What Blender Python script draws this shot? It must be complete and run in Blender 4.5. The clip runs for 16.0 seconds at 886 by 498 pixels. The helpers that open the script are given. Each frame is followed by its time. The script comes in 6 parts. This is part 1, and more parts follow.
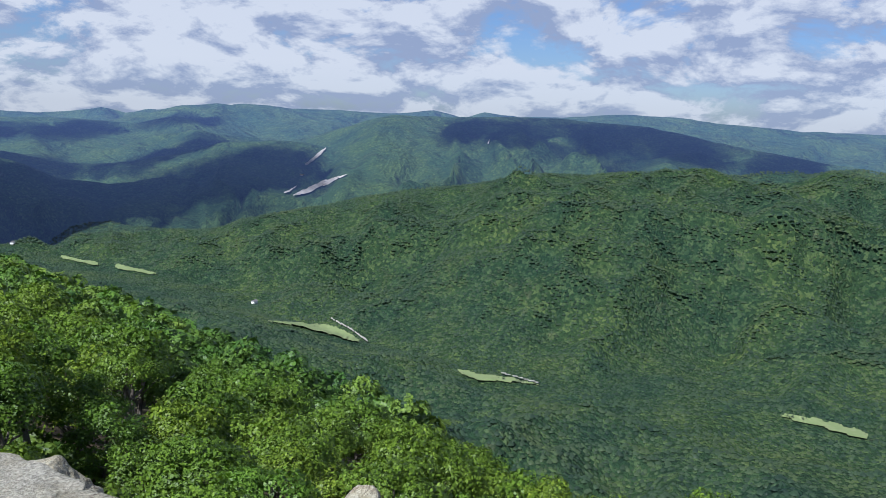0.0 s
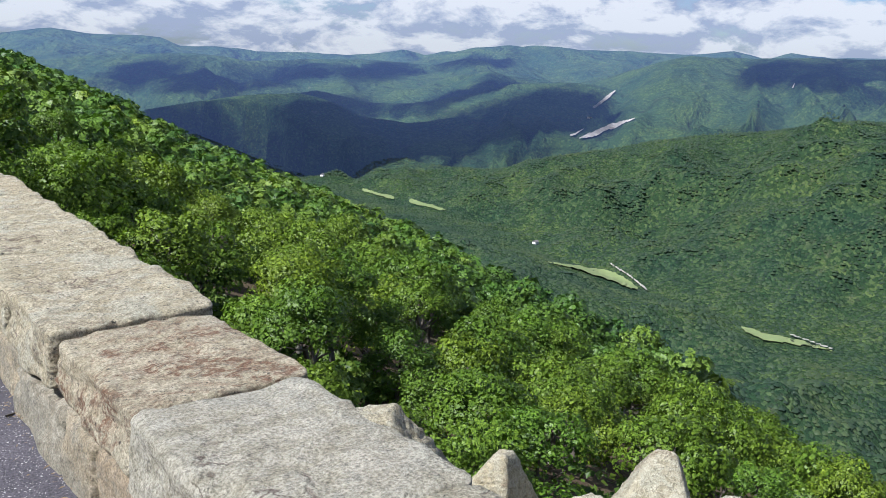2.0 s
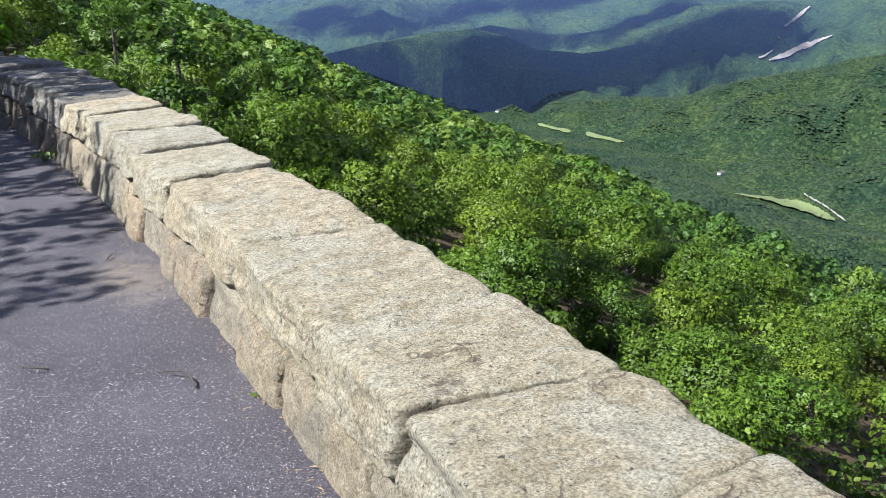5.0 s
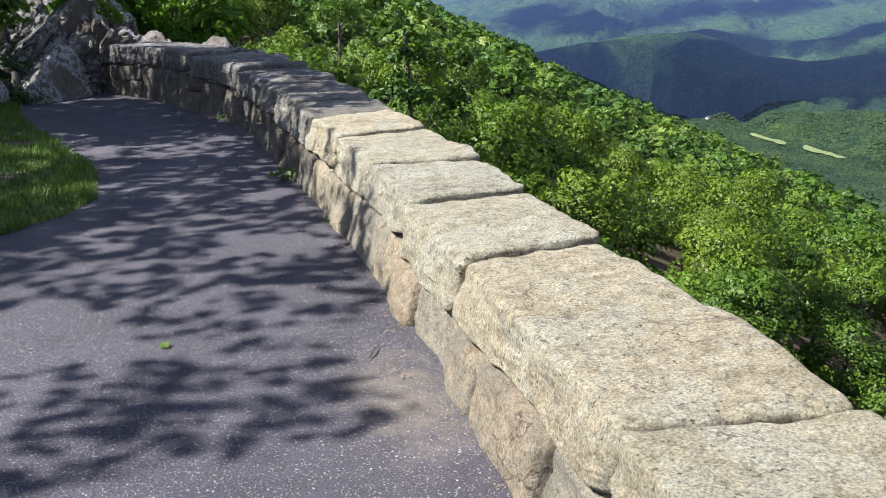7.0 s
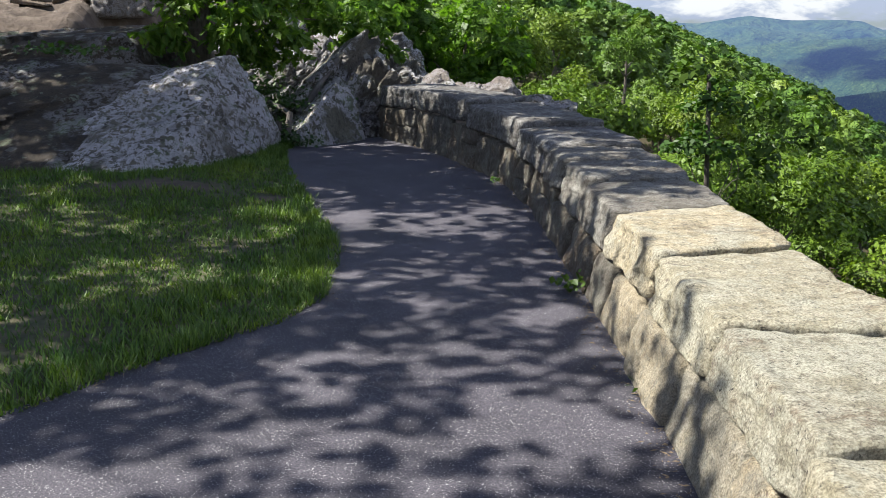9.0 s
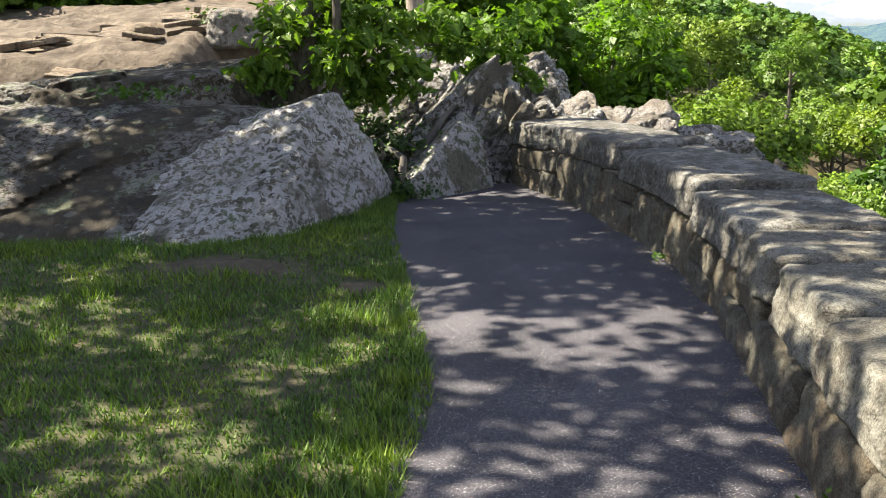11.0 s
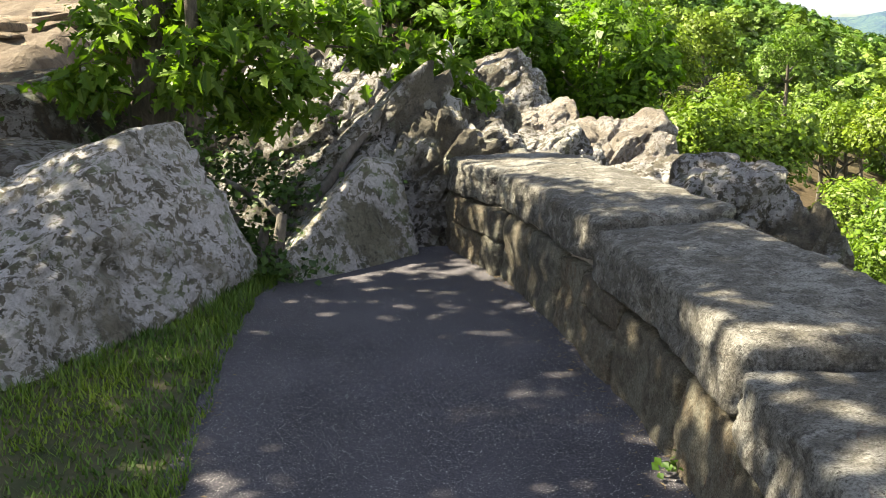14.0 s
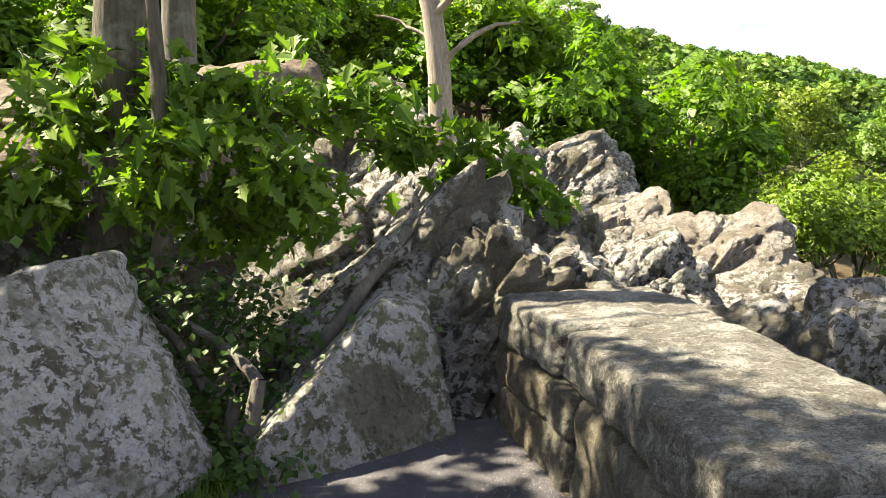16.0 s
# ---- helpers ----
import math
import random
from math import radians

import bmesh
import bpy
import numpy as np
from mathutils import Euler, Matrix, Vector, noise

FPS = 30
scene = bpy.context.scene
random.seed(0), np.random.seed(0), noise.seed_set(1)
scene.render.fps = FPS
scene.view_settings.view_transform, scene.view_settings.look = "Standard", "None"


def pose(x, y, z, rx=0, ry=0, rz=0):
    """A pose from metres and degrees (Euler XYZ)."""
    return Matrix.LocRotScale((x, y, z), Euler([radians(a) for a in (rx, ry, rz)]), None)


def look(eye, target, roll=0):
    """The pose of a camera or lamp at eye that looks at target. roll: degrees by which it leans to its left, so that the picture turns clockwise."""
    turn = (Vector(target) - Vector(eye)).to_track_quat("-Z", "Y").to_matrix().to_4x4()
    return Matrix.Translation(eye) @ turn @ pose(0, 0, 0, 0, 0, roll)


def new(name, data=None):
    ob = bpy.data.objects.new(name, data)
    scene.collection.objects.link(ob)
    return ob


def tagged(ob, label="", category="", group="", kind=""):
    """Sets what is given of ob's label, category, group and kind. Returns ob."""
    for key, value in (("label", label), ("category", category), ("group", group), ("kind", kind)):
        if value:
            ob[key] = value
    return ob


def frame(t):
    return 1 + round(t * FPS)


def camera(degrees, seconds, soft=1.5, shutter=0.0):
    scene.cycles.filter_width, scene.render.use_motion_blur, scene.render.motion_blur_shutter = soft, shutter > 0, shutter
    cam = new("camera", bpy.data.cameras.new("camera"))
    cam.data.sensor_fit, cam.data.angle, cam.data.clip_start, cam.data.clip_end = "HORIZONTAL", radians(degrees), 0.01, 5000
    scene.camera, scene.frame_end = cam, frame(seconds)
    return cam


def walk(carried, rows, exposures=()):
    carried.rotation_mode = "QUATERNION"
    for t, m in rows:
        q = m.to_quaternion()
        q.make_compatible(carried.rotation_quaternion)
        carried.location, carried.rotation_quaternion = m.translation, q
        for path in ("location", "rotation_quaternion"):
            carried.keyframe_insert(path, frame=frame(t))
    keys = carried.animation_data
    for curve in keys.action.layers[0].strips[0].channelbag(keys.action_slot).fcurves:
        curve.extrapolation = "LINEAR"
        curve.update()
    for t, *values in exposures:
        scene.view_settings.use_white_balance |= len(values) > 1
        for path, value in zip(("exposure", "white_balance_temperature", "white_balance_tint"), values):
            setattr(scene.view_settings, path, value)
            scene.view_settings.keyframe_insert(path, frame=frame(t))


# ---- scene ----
import itertools

cam = camera(53.5, 16.0, 0.85)
PATH = [
    (0, (-0.987, -5.984, 1.348), (0.792, -5.125, 1.04), 1.9),
    (0.5, (-0.99, -5.918, 1.366), (0.731, -4.952, 1.039), 1.1),
    (1, (-1.004, -5.859, 1.367), (0.651, -4.801, 0.99), 0.8),
    (1.5, (-0.947, -5.721, 1.356), (0.594, -4.517, 0.939), 1.1),
    (2, (-0.861, -5.509, 1.352), (0.536, -4.152, 0.899), 1.6),
    (2.5, (-0.841, -5.199, 1.348), (0.428, -3.731, 0.863), 0.7),
    (3, (-0.805, -4.868, 1.349), (0.353, -3.323, 0.829), -1.0),
    (3.2, (-0.756, -4.702, 1.348), (0.368, -3.133, 0.826), -1.0),
    (5.3, (-0.54, -2.841, 1.375), (0.514, -1.249, 0.777), -2.9),
    (5.5, (-0.519, -2.669, 1.371), (0.519, -1.065, 0.78), -3.2),
    (6, (-0.453, -2.25, 1.4), (0.493, -0.58, 0.839), -2.4),
    (6.5, (-0.455, -1.841, 1.408), (0.377, -0.12, 0.821), -2.3),
    (7, (-0.397, -1.44, 1.393), (0.286, 0.348, 0.812), -1.4),
    (7.5, (-0.33, -1.048, 1.434), (0.156, 0.817, 0.899), -0.2),
    (8, (-0.284, -0.545, 1.438), (0.06, 1.358, 0.927), -1.5),
    (8.5, (-0.167, -0.051, 1.414), (0.054, 1.871, 0.91), -1.1),
    (9, (-0.14, 0.415, 1.424), (-0.031, 2.35, 0.93), -0.6),
    (9.5, (-0.188, 0.843, 1.481), (-0.203, 2.794, 1.045), -2.4),
    (9.7, (-0.174, 1.032, 1.478), (-0.238, 2.984, 1.047), -2.8),
    (11.8, (0.096, 3.264, 1.544), (-0.14, 5.195, 1.078), -2.4),
    (12, (0.124, 3.457, 1.548), (-0.067, 5.397, 1.099), -2.9),
    (12.5, (0.21, 3.939, 1.573), (0.08, 5.884, 1.124), -2.8),
    (13, (0.256, 4.478, 1.527), (0.198, 6.412, 1.021), -3.6),
    (13.5, (0.277, 4.991, 1.538), (0.209, 6.93, 1.053), -4.8),
    (14, (0.34, 5.474, 1.567), (0.142, 7.408, 1.096), -2.8),
    (14.5, (0.337, 5.959, 1.57), (0.084, 7.896, 1.141), -2.4),
    (15, (0.374, 6.439, 1.565), (0.039, 8.371, 1.169), -2.5),
    (15.5, (0.403, 6.928, 1.618), (-0.009, 8.852, 1.263), -1.8),
    (16, (0.351, 7.444, 1.646), (-0.031, 9.385, 1.348), -3.0),
]
walk(cam, [(t, look(eye, target, roll)) for t, eye, target, roll in PATH],
     [(0, 0.55, 5600, 12), (3, 0.92, 5900, 12), (5.5, 1.0, 5900, 12), (9, 1.16, 6300, 10), (9.7, 1.28, 6400, 9), (12, 2.15, 7900, 4), (14, 2.17, 8100, 3), (16, 2.25, 8200, 3)])

# ---- world, sun, exposure ----
SUN = Vector((-0.62, 0.10, 0.775)).normalized()
world = bpy.data.worlds.new("world")
scene.world = world
world.use_nodes = True


def build_world():
    nt = world.node_tree
    n, ln = nt.nodes, nt.links
    n.clear()
    out = n.new("ShaderNodeOutputWorld")
    sky = n.new("ShaderNodeTexSky")
    sky.sky_type = "NISHITA"
    sky.sun_disc = False
    sky.sun_elevation = math.asin(SUN.z)
    sky.sun_rotation = math.atan2(SUN.x, SUN.y)
    sky.altitude = 900
    bg = n.new("ShaderNodeBackground")
    bg.inputs["Strength"].default_value = 0.05
    tint = n.new("ShaderNodeMix")
    tint.data_type, tint.blend_type = "RGBA", "MULTIPLY"
    tint.inputs[0].default_value = 1.0
    tint.inputs[7].default_value = (0.80, 0.95, 1.25, 1)
    ln.new(sky.outputs[0], tint.inputs[6])
    ln.new(tint.outputs[2], bg.inputs["Color"])
    # broken cumulus deck: directions laid onto a flat layer overhead
    tc = n.new("ShaderNodeTexCoord")
    sep = n.new("ShaderNodeSeparateXYZ")
    ln.new(tc.outputs["Generated"], sep.inputs[0])
    lift = n.new("ShaderNodeMath")
    lift.operation = "ADD"
    ln.new(sep.outputs["Z"], lift.inputs[0])
    lift.inputs[1].default_value = 0.42
    flat = n.new("ShaderNodeVectorMath")
    flat.operation = "DIVIDE"
    ln.new(tc.outputs["Generated"], flat.inputs[0])
    ln.new(lift.outputs[0], flat.inputs[1])
    mp = n.new("ShaderNodeMapping")
    mp.inputs["Location"].default_value = (0.35, 0.2, 0.0)
    ln.new(flat.outputs[0], mp.inputs[0])
    no = n.new("ShaderNodeTexNoise")
    no.inputs["Scale"].default_value = 4.6
    no.inputs["Detail"].default_value = 9
    no.inputs["Roughness"].default_value = 0.62
    no.inputs["Distortion"].default_value = 0.25
    ln.new(mp.outputs[0], no.inputs["Vector"])
    ramp = n.new("ShaderNodeValToRGB")
    ramp.color_ramp.elements[0].position = 0.36
    ramp.color_ramp.elements[1].position = 0.47
    ln.new(no.outputs[0], ramp.inputs[0])
    # cloud brightness: white rims, grey bellies
    above = n.new("ShaderNodeVectorMath")
    above.operation = "SCALE"
    above.inputs["Scale"].default_value = 0.966
    ln.new(mp.outputs[0], above.inputs[0])
    no2 = n.new("ShaderNodeTexNoise")
    for key, value in (("Scale", 4.6), ("Detail", 9), ("Roughness", 0.62), ("Distortion", 0.25)):
        no2.inputs[key].default_value = value
    ln.new(above.outputs[0], no2.inputs["Vector"])
    lit = n.new("ShaderNodeMath")
    lit.operation = "SUBTRACT"
    ln.new(no.outputs[0], lit.inputs[0])
    ln.new(no2.outputs[0], lit.inputs[1])
    spread = n.new("ShaderNodeMath")
    spread.operation = "MULTIPLY_ADD"
    ln.new(lit.outputs[0], spread.inputs[0])
    spread.inputs[1].default_value = 3.2
    spread.inputs[2].default_value = 0.5
    cr = n.new("ShaderNodeValToRGB")
    cr.color_ramp.elements[0].position = 0.30
    cr.color_ramp.elements[0].color = (0.46, 0.52, 0.68, 1)
    cr.color_ramp.elements[1].position = 0.72
    cr.color_ramp.elements[1].color = (1.0, 1.0, 1.0, 1)
    ln.new(spread.outputs[0], cr.inputs[0])
    cb = n.new("ShaderNodeBackground")
    cb.inputs["Strength"].default_value = CLOUD
    ln.new(cr.outputs[0], cb.inputs["Color"])
    mix = n.new("ShaderNodeMixShader")
    # thin towards the horizon
    mr = n.new("ShaderNodeMapRange")
    mr.inputs["From Min"].default_value = 0.0
    mr.inputs["From Max"].default_value = 0.05
    mr.inputs["To Min"].default_value = 0.72
    mr.inputs["To Max"].default_value = 0.92
    ln.new(sep.outputs["Z"], mr.inputs["Value"])
    mm = n.new("ShaderNodeMath"); mm.operation = "MULTIPLY"
    ln.new(ramp.outputs[0], mm.inputs[0]); ln.new(mr.outputs[0], mm.inputs[1])
    # the sky opens overhead, where the sun comes through
    op = n.new("ShaderNodeMapRange")
    op.inputs["From Min"].default_value = 0.18
    op.inputs["From Max"].default_value = 0.55
    op.inputs["To Min"].default_value = 1.0
    op.inputs["To Max"].default_value = 0.25
    ln.new(sep.outputs["Z"], op.inputs["Value"])
    m3 = n.new("ShaderNodeMath"); m3.operation = "MULTIPLY"
    ln.new(mm.outputs[0], m3.inputs[0]); ln.new(op.outputs[0], m3.inputs[1])
    ln.new(m3.outputs[0], mix.inputs[0])
    ln.new(bg.outputs[0], mix.inputs[1]); ln.new(cb.outputs[0], mix.inputs[2])
    ln.new(mix.outputs[0], out.inputs["Surface"])


CLOUD = 0.50
build_world()
sun_data = bpy.data.lights.new("sun", "SUN")
sun_data.energy = 5.0
sun_data.angle = radians(0.53)
sun_data.color = (1.0, 0.94, 0.84)
sun_lamp = new("sun", sun_data)
sun_lamp.matrix_world = look((0, 0, 60), Vector((0, 0, 60)) - SUN)


# ---- numeric helpers ----
def lattice(ix, iy, iz, seed):
    h = (ix * 374761393 + iy * 668265263 + iz * 2147483647 + seed * 974634777) & 0xFFFFFFFF
    h = ((h ^ (h >> 13)) * 1274126177) & 0xFFFFFFFF
    h = (h ^ (h >> 16)) & 0xFFFFFFFF
    return h / 2147483648.0 - 1.0


def vnoise(p, seed=0):
    """Smooth value noise in -1..1 for rows of points."""
    i = np.floor(p).astype(np.int64)
    f = p - i
    u = f * f * f * (f * (f * 6 - 15) + 10)
    out = 0
    for a in (0, 1):
        for b in (0, 1):
            for c in (0, 1):
                w = (u[:, 0] if a else 1 - u[:, 0]) * (u[:, 1] if b else 1 - u[:, 1]) * (u[:, 2] if c else 1 - u[:, 2])
                out = out + w * lattice(i[:, 0] + a, i[:, 1] + b, i[:, 2] + c, seed)
    return out


def fbm(p, octaves=4, seed=0, gain=0.5):
    total, amp, norm = 0, 1.0, 0.0
    for k in range(octaves):
        total = total + amp * vnoise(p * 2.03**k + 17.3 * k, seed + k)
        norm += amp
        amp *= gain
    return total / norm


def ridged(p, octaves=4, seed=0):
    total, amp, norm = 0, 1.0, 0.0
    for k in range(octaves):
        total = total + amp * (1 - 2 * np.abs(vnoise(p * 2.1**k + 9.1 * k, seed + k)))
        norm += amp
        amp *= 0.5
    return total / norm


def sstep(a, b, x):
    t = np.clip((x - a) / (b - a), 0, 1)
    return t * t * (3 - 2 * t)


def mesh_np(name, verts, faces, mat, smooth=True, per_face_mat=None):
    """A mesh from arrays; faces all of one size."""
    me = bpy.data.meshes.new(name)
    verts, faces = np.asarray(verts, np.float32), np.asarray(faces, np.int32)
    k = faces.shape[1]
    me.vertices.add(len(verts))
    me.vertices.foreach_set("co", verts.ravel())
    me.loops.add(faces.size)
    me.loops.foreach_set("vertex_index", faces.ravel())
    me.polygons.add(len(faces))
    me.polygons.foreach_set("loop_start", np.arange(len(faces), dtype=np.int32) * k)
    me.polygons.foreach_set("use_smooth", np.full(len(faces), smooth))
    if isinstance(mat, (list, tuple)):
        for m in mat:
            me.materials.append(m)
        if per_face_mat is not None:
            me.polygons.foreach_set("material_index", np.asarray(per_face_mat, np.int32))
    else:
        me.materials.append(mat)
    me.update(calc_edges=True)
    return me


def leaf_mesh(name, arrays, mat, which=None):
    """A mesh of leaves that share the rounded shading of their bough."""
    v, f, nrm = arrays
    me = mesh_np(name, v, f, mat, True, which)
    me.normals_split_custom_set_from_vertices(nrm)
    return me


def bm_mesh(name, bm, mat, smooth=True):
    me = bpy.data.meshes.new(name)
    bm.to_mesh(me)
    bm.free()
    me.materials.append(mat)
    me.polygons.foreach_set("use_smooth", np.full(len(me.polygons), smooth))
    return me


def put(name, me, parent=None, m=None, label="", category="", group="", kind=""):
    ob = new(name, me)
    if parent is not None:
        ob.parent = parent
    if m is not None:
        ob.matrix_basis = m
    return tagged(ob, label, category, group, kind)


# ---- materials ----
def material(name):
    m = bpy.data.materials.new(name)
    m.use_nodes = True
    nt = m.node_tree
    return m, nt, nt.nodes["Principled BSDF"]


def coords(nt, space="Object", scale=(1, 1, 1), rot=(0, 0, 0)):
    tc = nt.nodes.new("ShaderNodeTexCoord")
    mp = nt.nodes.new("ShaderNodeMapping")
    mp.inputs["Scale"].default_value = scale
    mp.inputs["Rotation"].default_value = rot
    nt.links.new(tc.outputs[space], mp.inputs[0])
    return mp.outputs[0]


def world_coords(nt, scale=(1, 1, 1)):
    g = nt.nodes.new("ShaderNodeNewGeometry")
    mp = nt.nodes.new("ShaderNodeMapping")
    mp.inputs["Scale"].default_value = scale
    nt.links.new(g.outputs["Position"], mp.inputs[0])
    return mp.outputs[0]


def noise_tex(nt, vec, scale, detail=5, rough=0.6, distort=0.0):
    n = nt.nodes.new("ShaderNodeTexNoise")
    n.inputs["Scale"].default_value = scale
    n.inputs["Detail"].default_value = detail
    n.inputs["Roughness"].default_value = rough
    n.inputs["Distortion"].default_value = distort
    nt.links.new(vec, n.inputs["Vector"])
    return n.outputs[0]


def voronoi(nt, vec, scale, feature="F1", out="Distance", rnd=1.0):
    n = nt.nodes.new("ShaderNodeTexVoronoi")
    n.feature = feature
    n.inputs["Scale"].default_value = scale
    n.inputs["Randomness"].default_value = rnd
    nt.links.new(vec, n.inputs["Vector"])
    return n.outputs[out]


def ramp(nt, fac, stops):
    r = nt.nodes.new("ShaderNodeValToRGB")
    el = r.color_ramp.elements
    while len(el) < len(stops):
        el.new(0.5)
    for e, (p, c) in zip(el, stops):
        e.position = p
        e.color = (*c, 1) if len(c) == 3 else c
    nt.links.new(fac, r.inputs[0])
    return r.outputs[0]


def grey(a, b):
    return [(a, (0, 0, 0)), (b, (1, 1, 1))]


def mixc(nt, fac, a, b, mode="MIX"):
    x = nt.nodes.new("ShaderNodeMix")
    x.data_type = "RGBA"
    x.blend_type = mode
    for s, v in ((x.inputs[0], fac), (x.inputs[6], a), (x.inputs[7], b)):
        if isinstance(v, bpy.types.NodeSocket):
            nt.links.new(v, s)
        elif isinstance(v, (int, float)):
            s.default_value = v
        else:
            s.default_value = (*v, 1)
    return x.outputs[2]


def mathn(nt, op, a, b=0.0):
    x = nt.nodes.new("ShaderNodeMath")
    x.operation = op
    for s, v in ((x.inputs[0], a), (x.inputs[1], b)):
        if isinstance(v, bpy.types.NodeSocket):
            nt.links.new(v, s)
        else:
            s.default_value = v
    return x.outputs[0]


def bump(nt, height, strength, dist, below=None):
    b = nt.nodes.new("ShaderNodeBump")
    b.inputs["Strength"].default_value = strength
    b.inputs["Distance"].default_value = dist
    nt.links.new(height, b.inputs["Height"])
    if below is not None:
        nt.links.new(below, b.inputs["Normal"])
    return b.outputs[0]


def obj_random(nt):
    return nt.nodes.new("ShaderNodeObjectInfo").outputs["Random"]


def island_random(nt):
    return nt.nodes.new("ShaderNodeNewGeometry").outputs["Random Per Island"]


def asphalt_material():
    m, nt, p = material("asphalt")
    v = world_coords(nt)
    grit = noise_tex(nt, v, 230, 3, 0.7)
    big = noise_tex(nt, v, 1.3, 6, 0.65)
    base = ramp(nt, big, [(0.3, (0.050, 0.047, 0.058)), (0.55, (0.084, 0.078, 0.094)), (0.75, (0.122, 0.113, 0.130))])
    fine = noise_tex(nt, v, 150, 3, 0.7)
    base = mixc(nt, ramp(nt, fine, grey(0.43, 0.57)), mixc(nt, 1.0, base, (0.48, 0.48, 0.50), "MULTIPLY"), mixc(nt, 1.0, base, (1.25, 1.25, 1.25), "MULTIPLY"))
    # pale quartz grains in the worn surface
    for size, share in ((150, 0.63), (80, 0.80)):
        cell = voronoi(nt, v, size, out="Color")
        pick = ramp(nt, cell, grey(share, share + 0.05))
        near = ramp(nt, voronoi(nt, v, size), [(0.20, (1, 1, 1)), (0.34, (0, 0, 0))])
        base = mixc(nt, mathn(nt, "MULTIPLY", pick, near), base, (0.55, 0.54, 0.53))
    # sand washed out of the wall on to the path
    off = nt.nodes.new("ShaderNodeVectorMath")
    off.operation = "DISTANCE"
    nt.links.new(world_coords(nt, (1.0, 0.45, 1.0)), off.inputs[0])
    off.inputs[1].default_value = (0.47, 0.55, 0.0)
    fan = mathn(nt, "SUBTRACT", noise_tex(nt, v, 9, 7, 0.75), mathn(nt, "MULTIPLY", off.outputs["Value"], 1.6))
    base = mixc(nt, mathn(nt, "MULTIPLY", ramp(nt, fan, grey(0.10, 0.50)), 0.5), base, (0.30, 0.25, 0.19))
    nt.links.new(base, p.inputs["Base Color"])
    p.inputs["Roughness"].default_value = 0.85
    nt.links.new(bump(nt, grit, 0.8, 0.006), p.inputs["Normal"])
    return m


def stone_material(name, tones, stain, lichen, grain_scale=1.0, spots=0.5, rust=0.0):
    """Weathered bedded stone: grain, bedding streaks, lichen films and rusty stains, each block its own tone."""
    m, nt, p = material(name)
    v0 = world_coords(nt)
    rnd = obj_random(nt)
    off = nt.nodes.new("ShaderNodeVectorMath")
    off.operation = "ADD"
    comb = nt.nodes.new("ShaderNodeCombineXYZ")
    nt.links.new(mathn(nt, "MULTIPLY", rnd, 37.0), comb.inputs[0])
    nt.links.new(mathn(nt, "MULTIPLY", rnd, 91.0), comb.inputs[1])
    nt.links.new(v0, off.inputs[0])
    nt.links.new(comb.outputs[0], off.inputs[1])
    v = off.outputs[0]
    tone = ramp(nt, rnd, [(i / max(1, len(tones) - 1), t) for i, t in enumerate(tones)])
    mp = nt.nodes.new("ShaderNodeMapping")
    mp.inputs["Scale"].default_value = (1.0, 1.7, 2.2)
    mp.inputs["Rotation"].default_value = (0.2, 0.1, 0.8)
    nt.links.new(v, mp.inputs[0])
    streak = noise_tex(nt, mp.outputs[0], 9.0 * grain_scale, 8, 0.66, 0.2)
    fine = noise_tex(nt, v, 120 * grain_scale, 3, 0.65)
    big = noise_tex(nt, v, 3.2, 7, 0.62, 0.4)
    mid = noise_tex(nt, v, 17 * grain_scale, 8, 0.68, 0.3)
    c = mixc(nt, ramp(nt, streak, grey(0.38, 0.60)), mixc(nt, 1.0, tone, (0.68, 0.66, 0.60), "MULTIPLY"), tone)
    c = mixc(nt, mathn(nt, "MULTIPLY", ramp(nt, big, grey(0.50, 0.60)), 0.6), c, lichen)
    c = mixc(nt, mathn(nt, "MULTIPLY", ramp(nt, mid, grey(0.52, 0.60)), 0.5), c, lichen)
    # stains broken up into flecks
    st = ramp(nt, noise_tex(nt, v, 1.7, 8, 0.75, 0.8), grey(0.57 - rust, 0.66 - rust))
    fleck = ramp(nt, noise_tex(nt, mp.outputs[0], 21, 6, 0.7, 0.3), grey(0.44, 0.54))
    c = mixc(nt, mathn(nt, "MULTIPLY", mathn(nt, "MULTIPLY", st, fleck), min(1.0, 0.8 + rust)), c, stain)
    crumb = noise_tex(nt, v, 27, 9, 0.78)
    c = mixc(nt, mathn(nt, "MULTIPLY", ramp(nt, crumb, grey(0.52, 0.60)), spots * 0.85), c, tuple(0.34 * x for x in tones[0]))
    pit = noise_tex(nt, v, 44, 5, 0.7)
    c = mixc(nt, mathn(nt, "MULTIPLY", ramp(nt, pit, grey(0.60, 0.66)), min(1.0, spots * 1.2)), c, (0.075, 0.068, 0.058))
    c = mixc(nt, ramp(nt, fine, grey(0.36, 0.60)), mixc(nt, 1.0, c, (0.58, 0.57, 0.54), "MULTIPLY"), mixc(nt, 1.0, c, (1.20, 1.20, 1.17), "MULTIPLY"))
    # hairline cracks that come and go
    warp = nt.nodes.new("ShaderNodeVectorMath")
    warp.operation = "ADD"
    wn = nt.nodes.new("ShaderNodeTexNoise")
    wn.inputs["Scale"].default_value = 5.0
    wn.inputs["Detail"].default_value = 5.0
    nt.links.new(v, wn.inputs["Vector"])
    ws = nt.nodes.new("ShaderNodeVectorMath")
    ws.operation = "SCALE"
    ws.inputs["Scale"].default_value = 0.45
    nt.links.new(wn.outputs["Color"], ws.inputs[0])
    nt.links.new(mp.outputs[0], warp.inputs[0])
    nt.links.new(ws.outputs[0], warp.inputs[1])
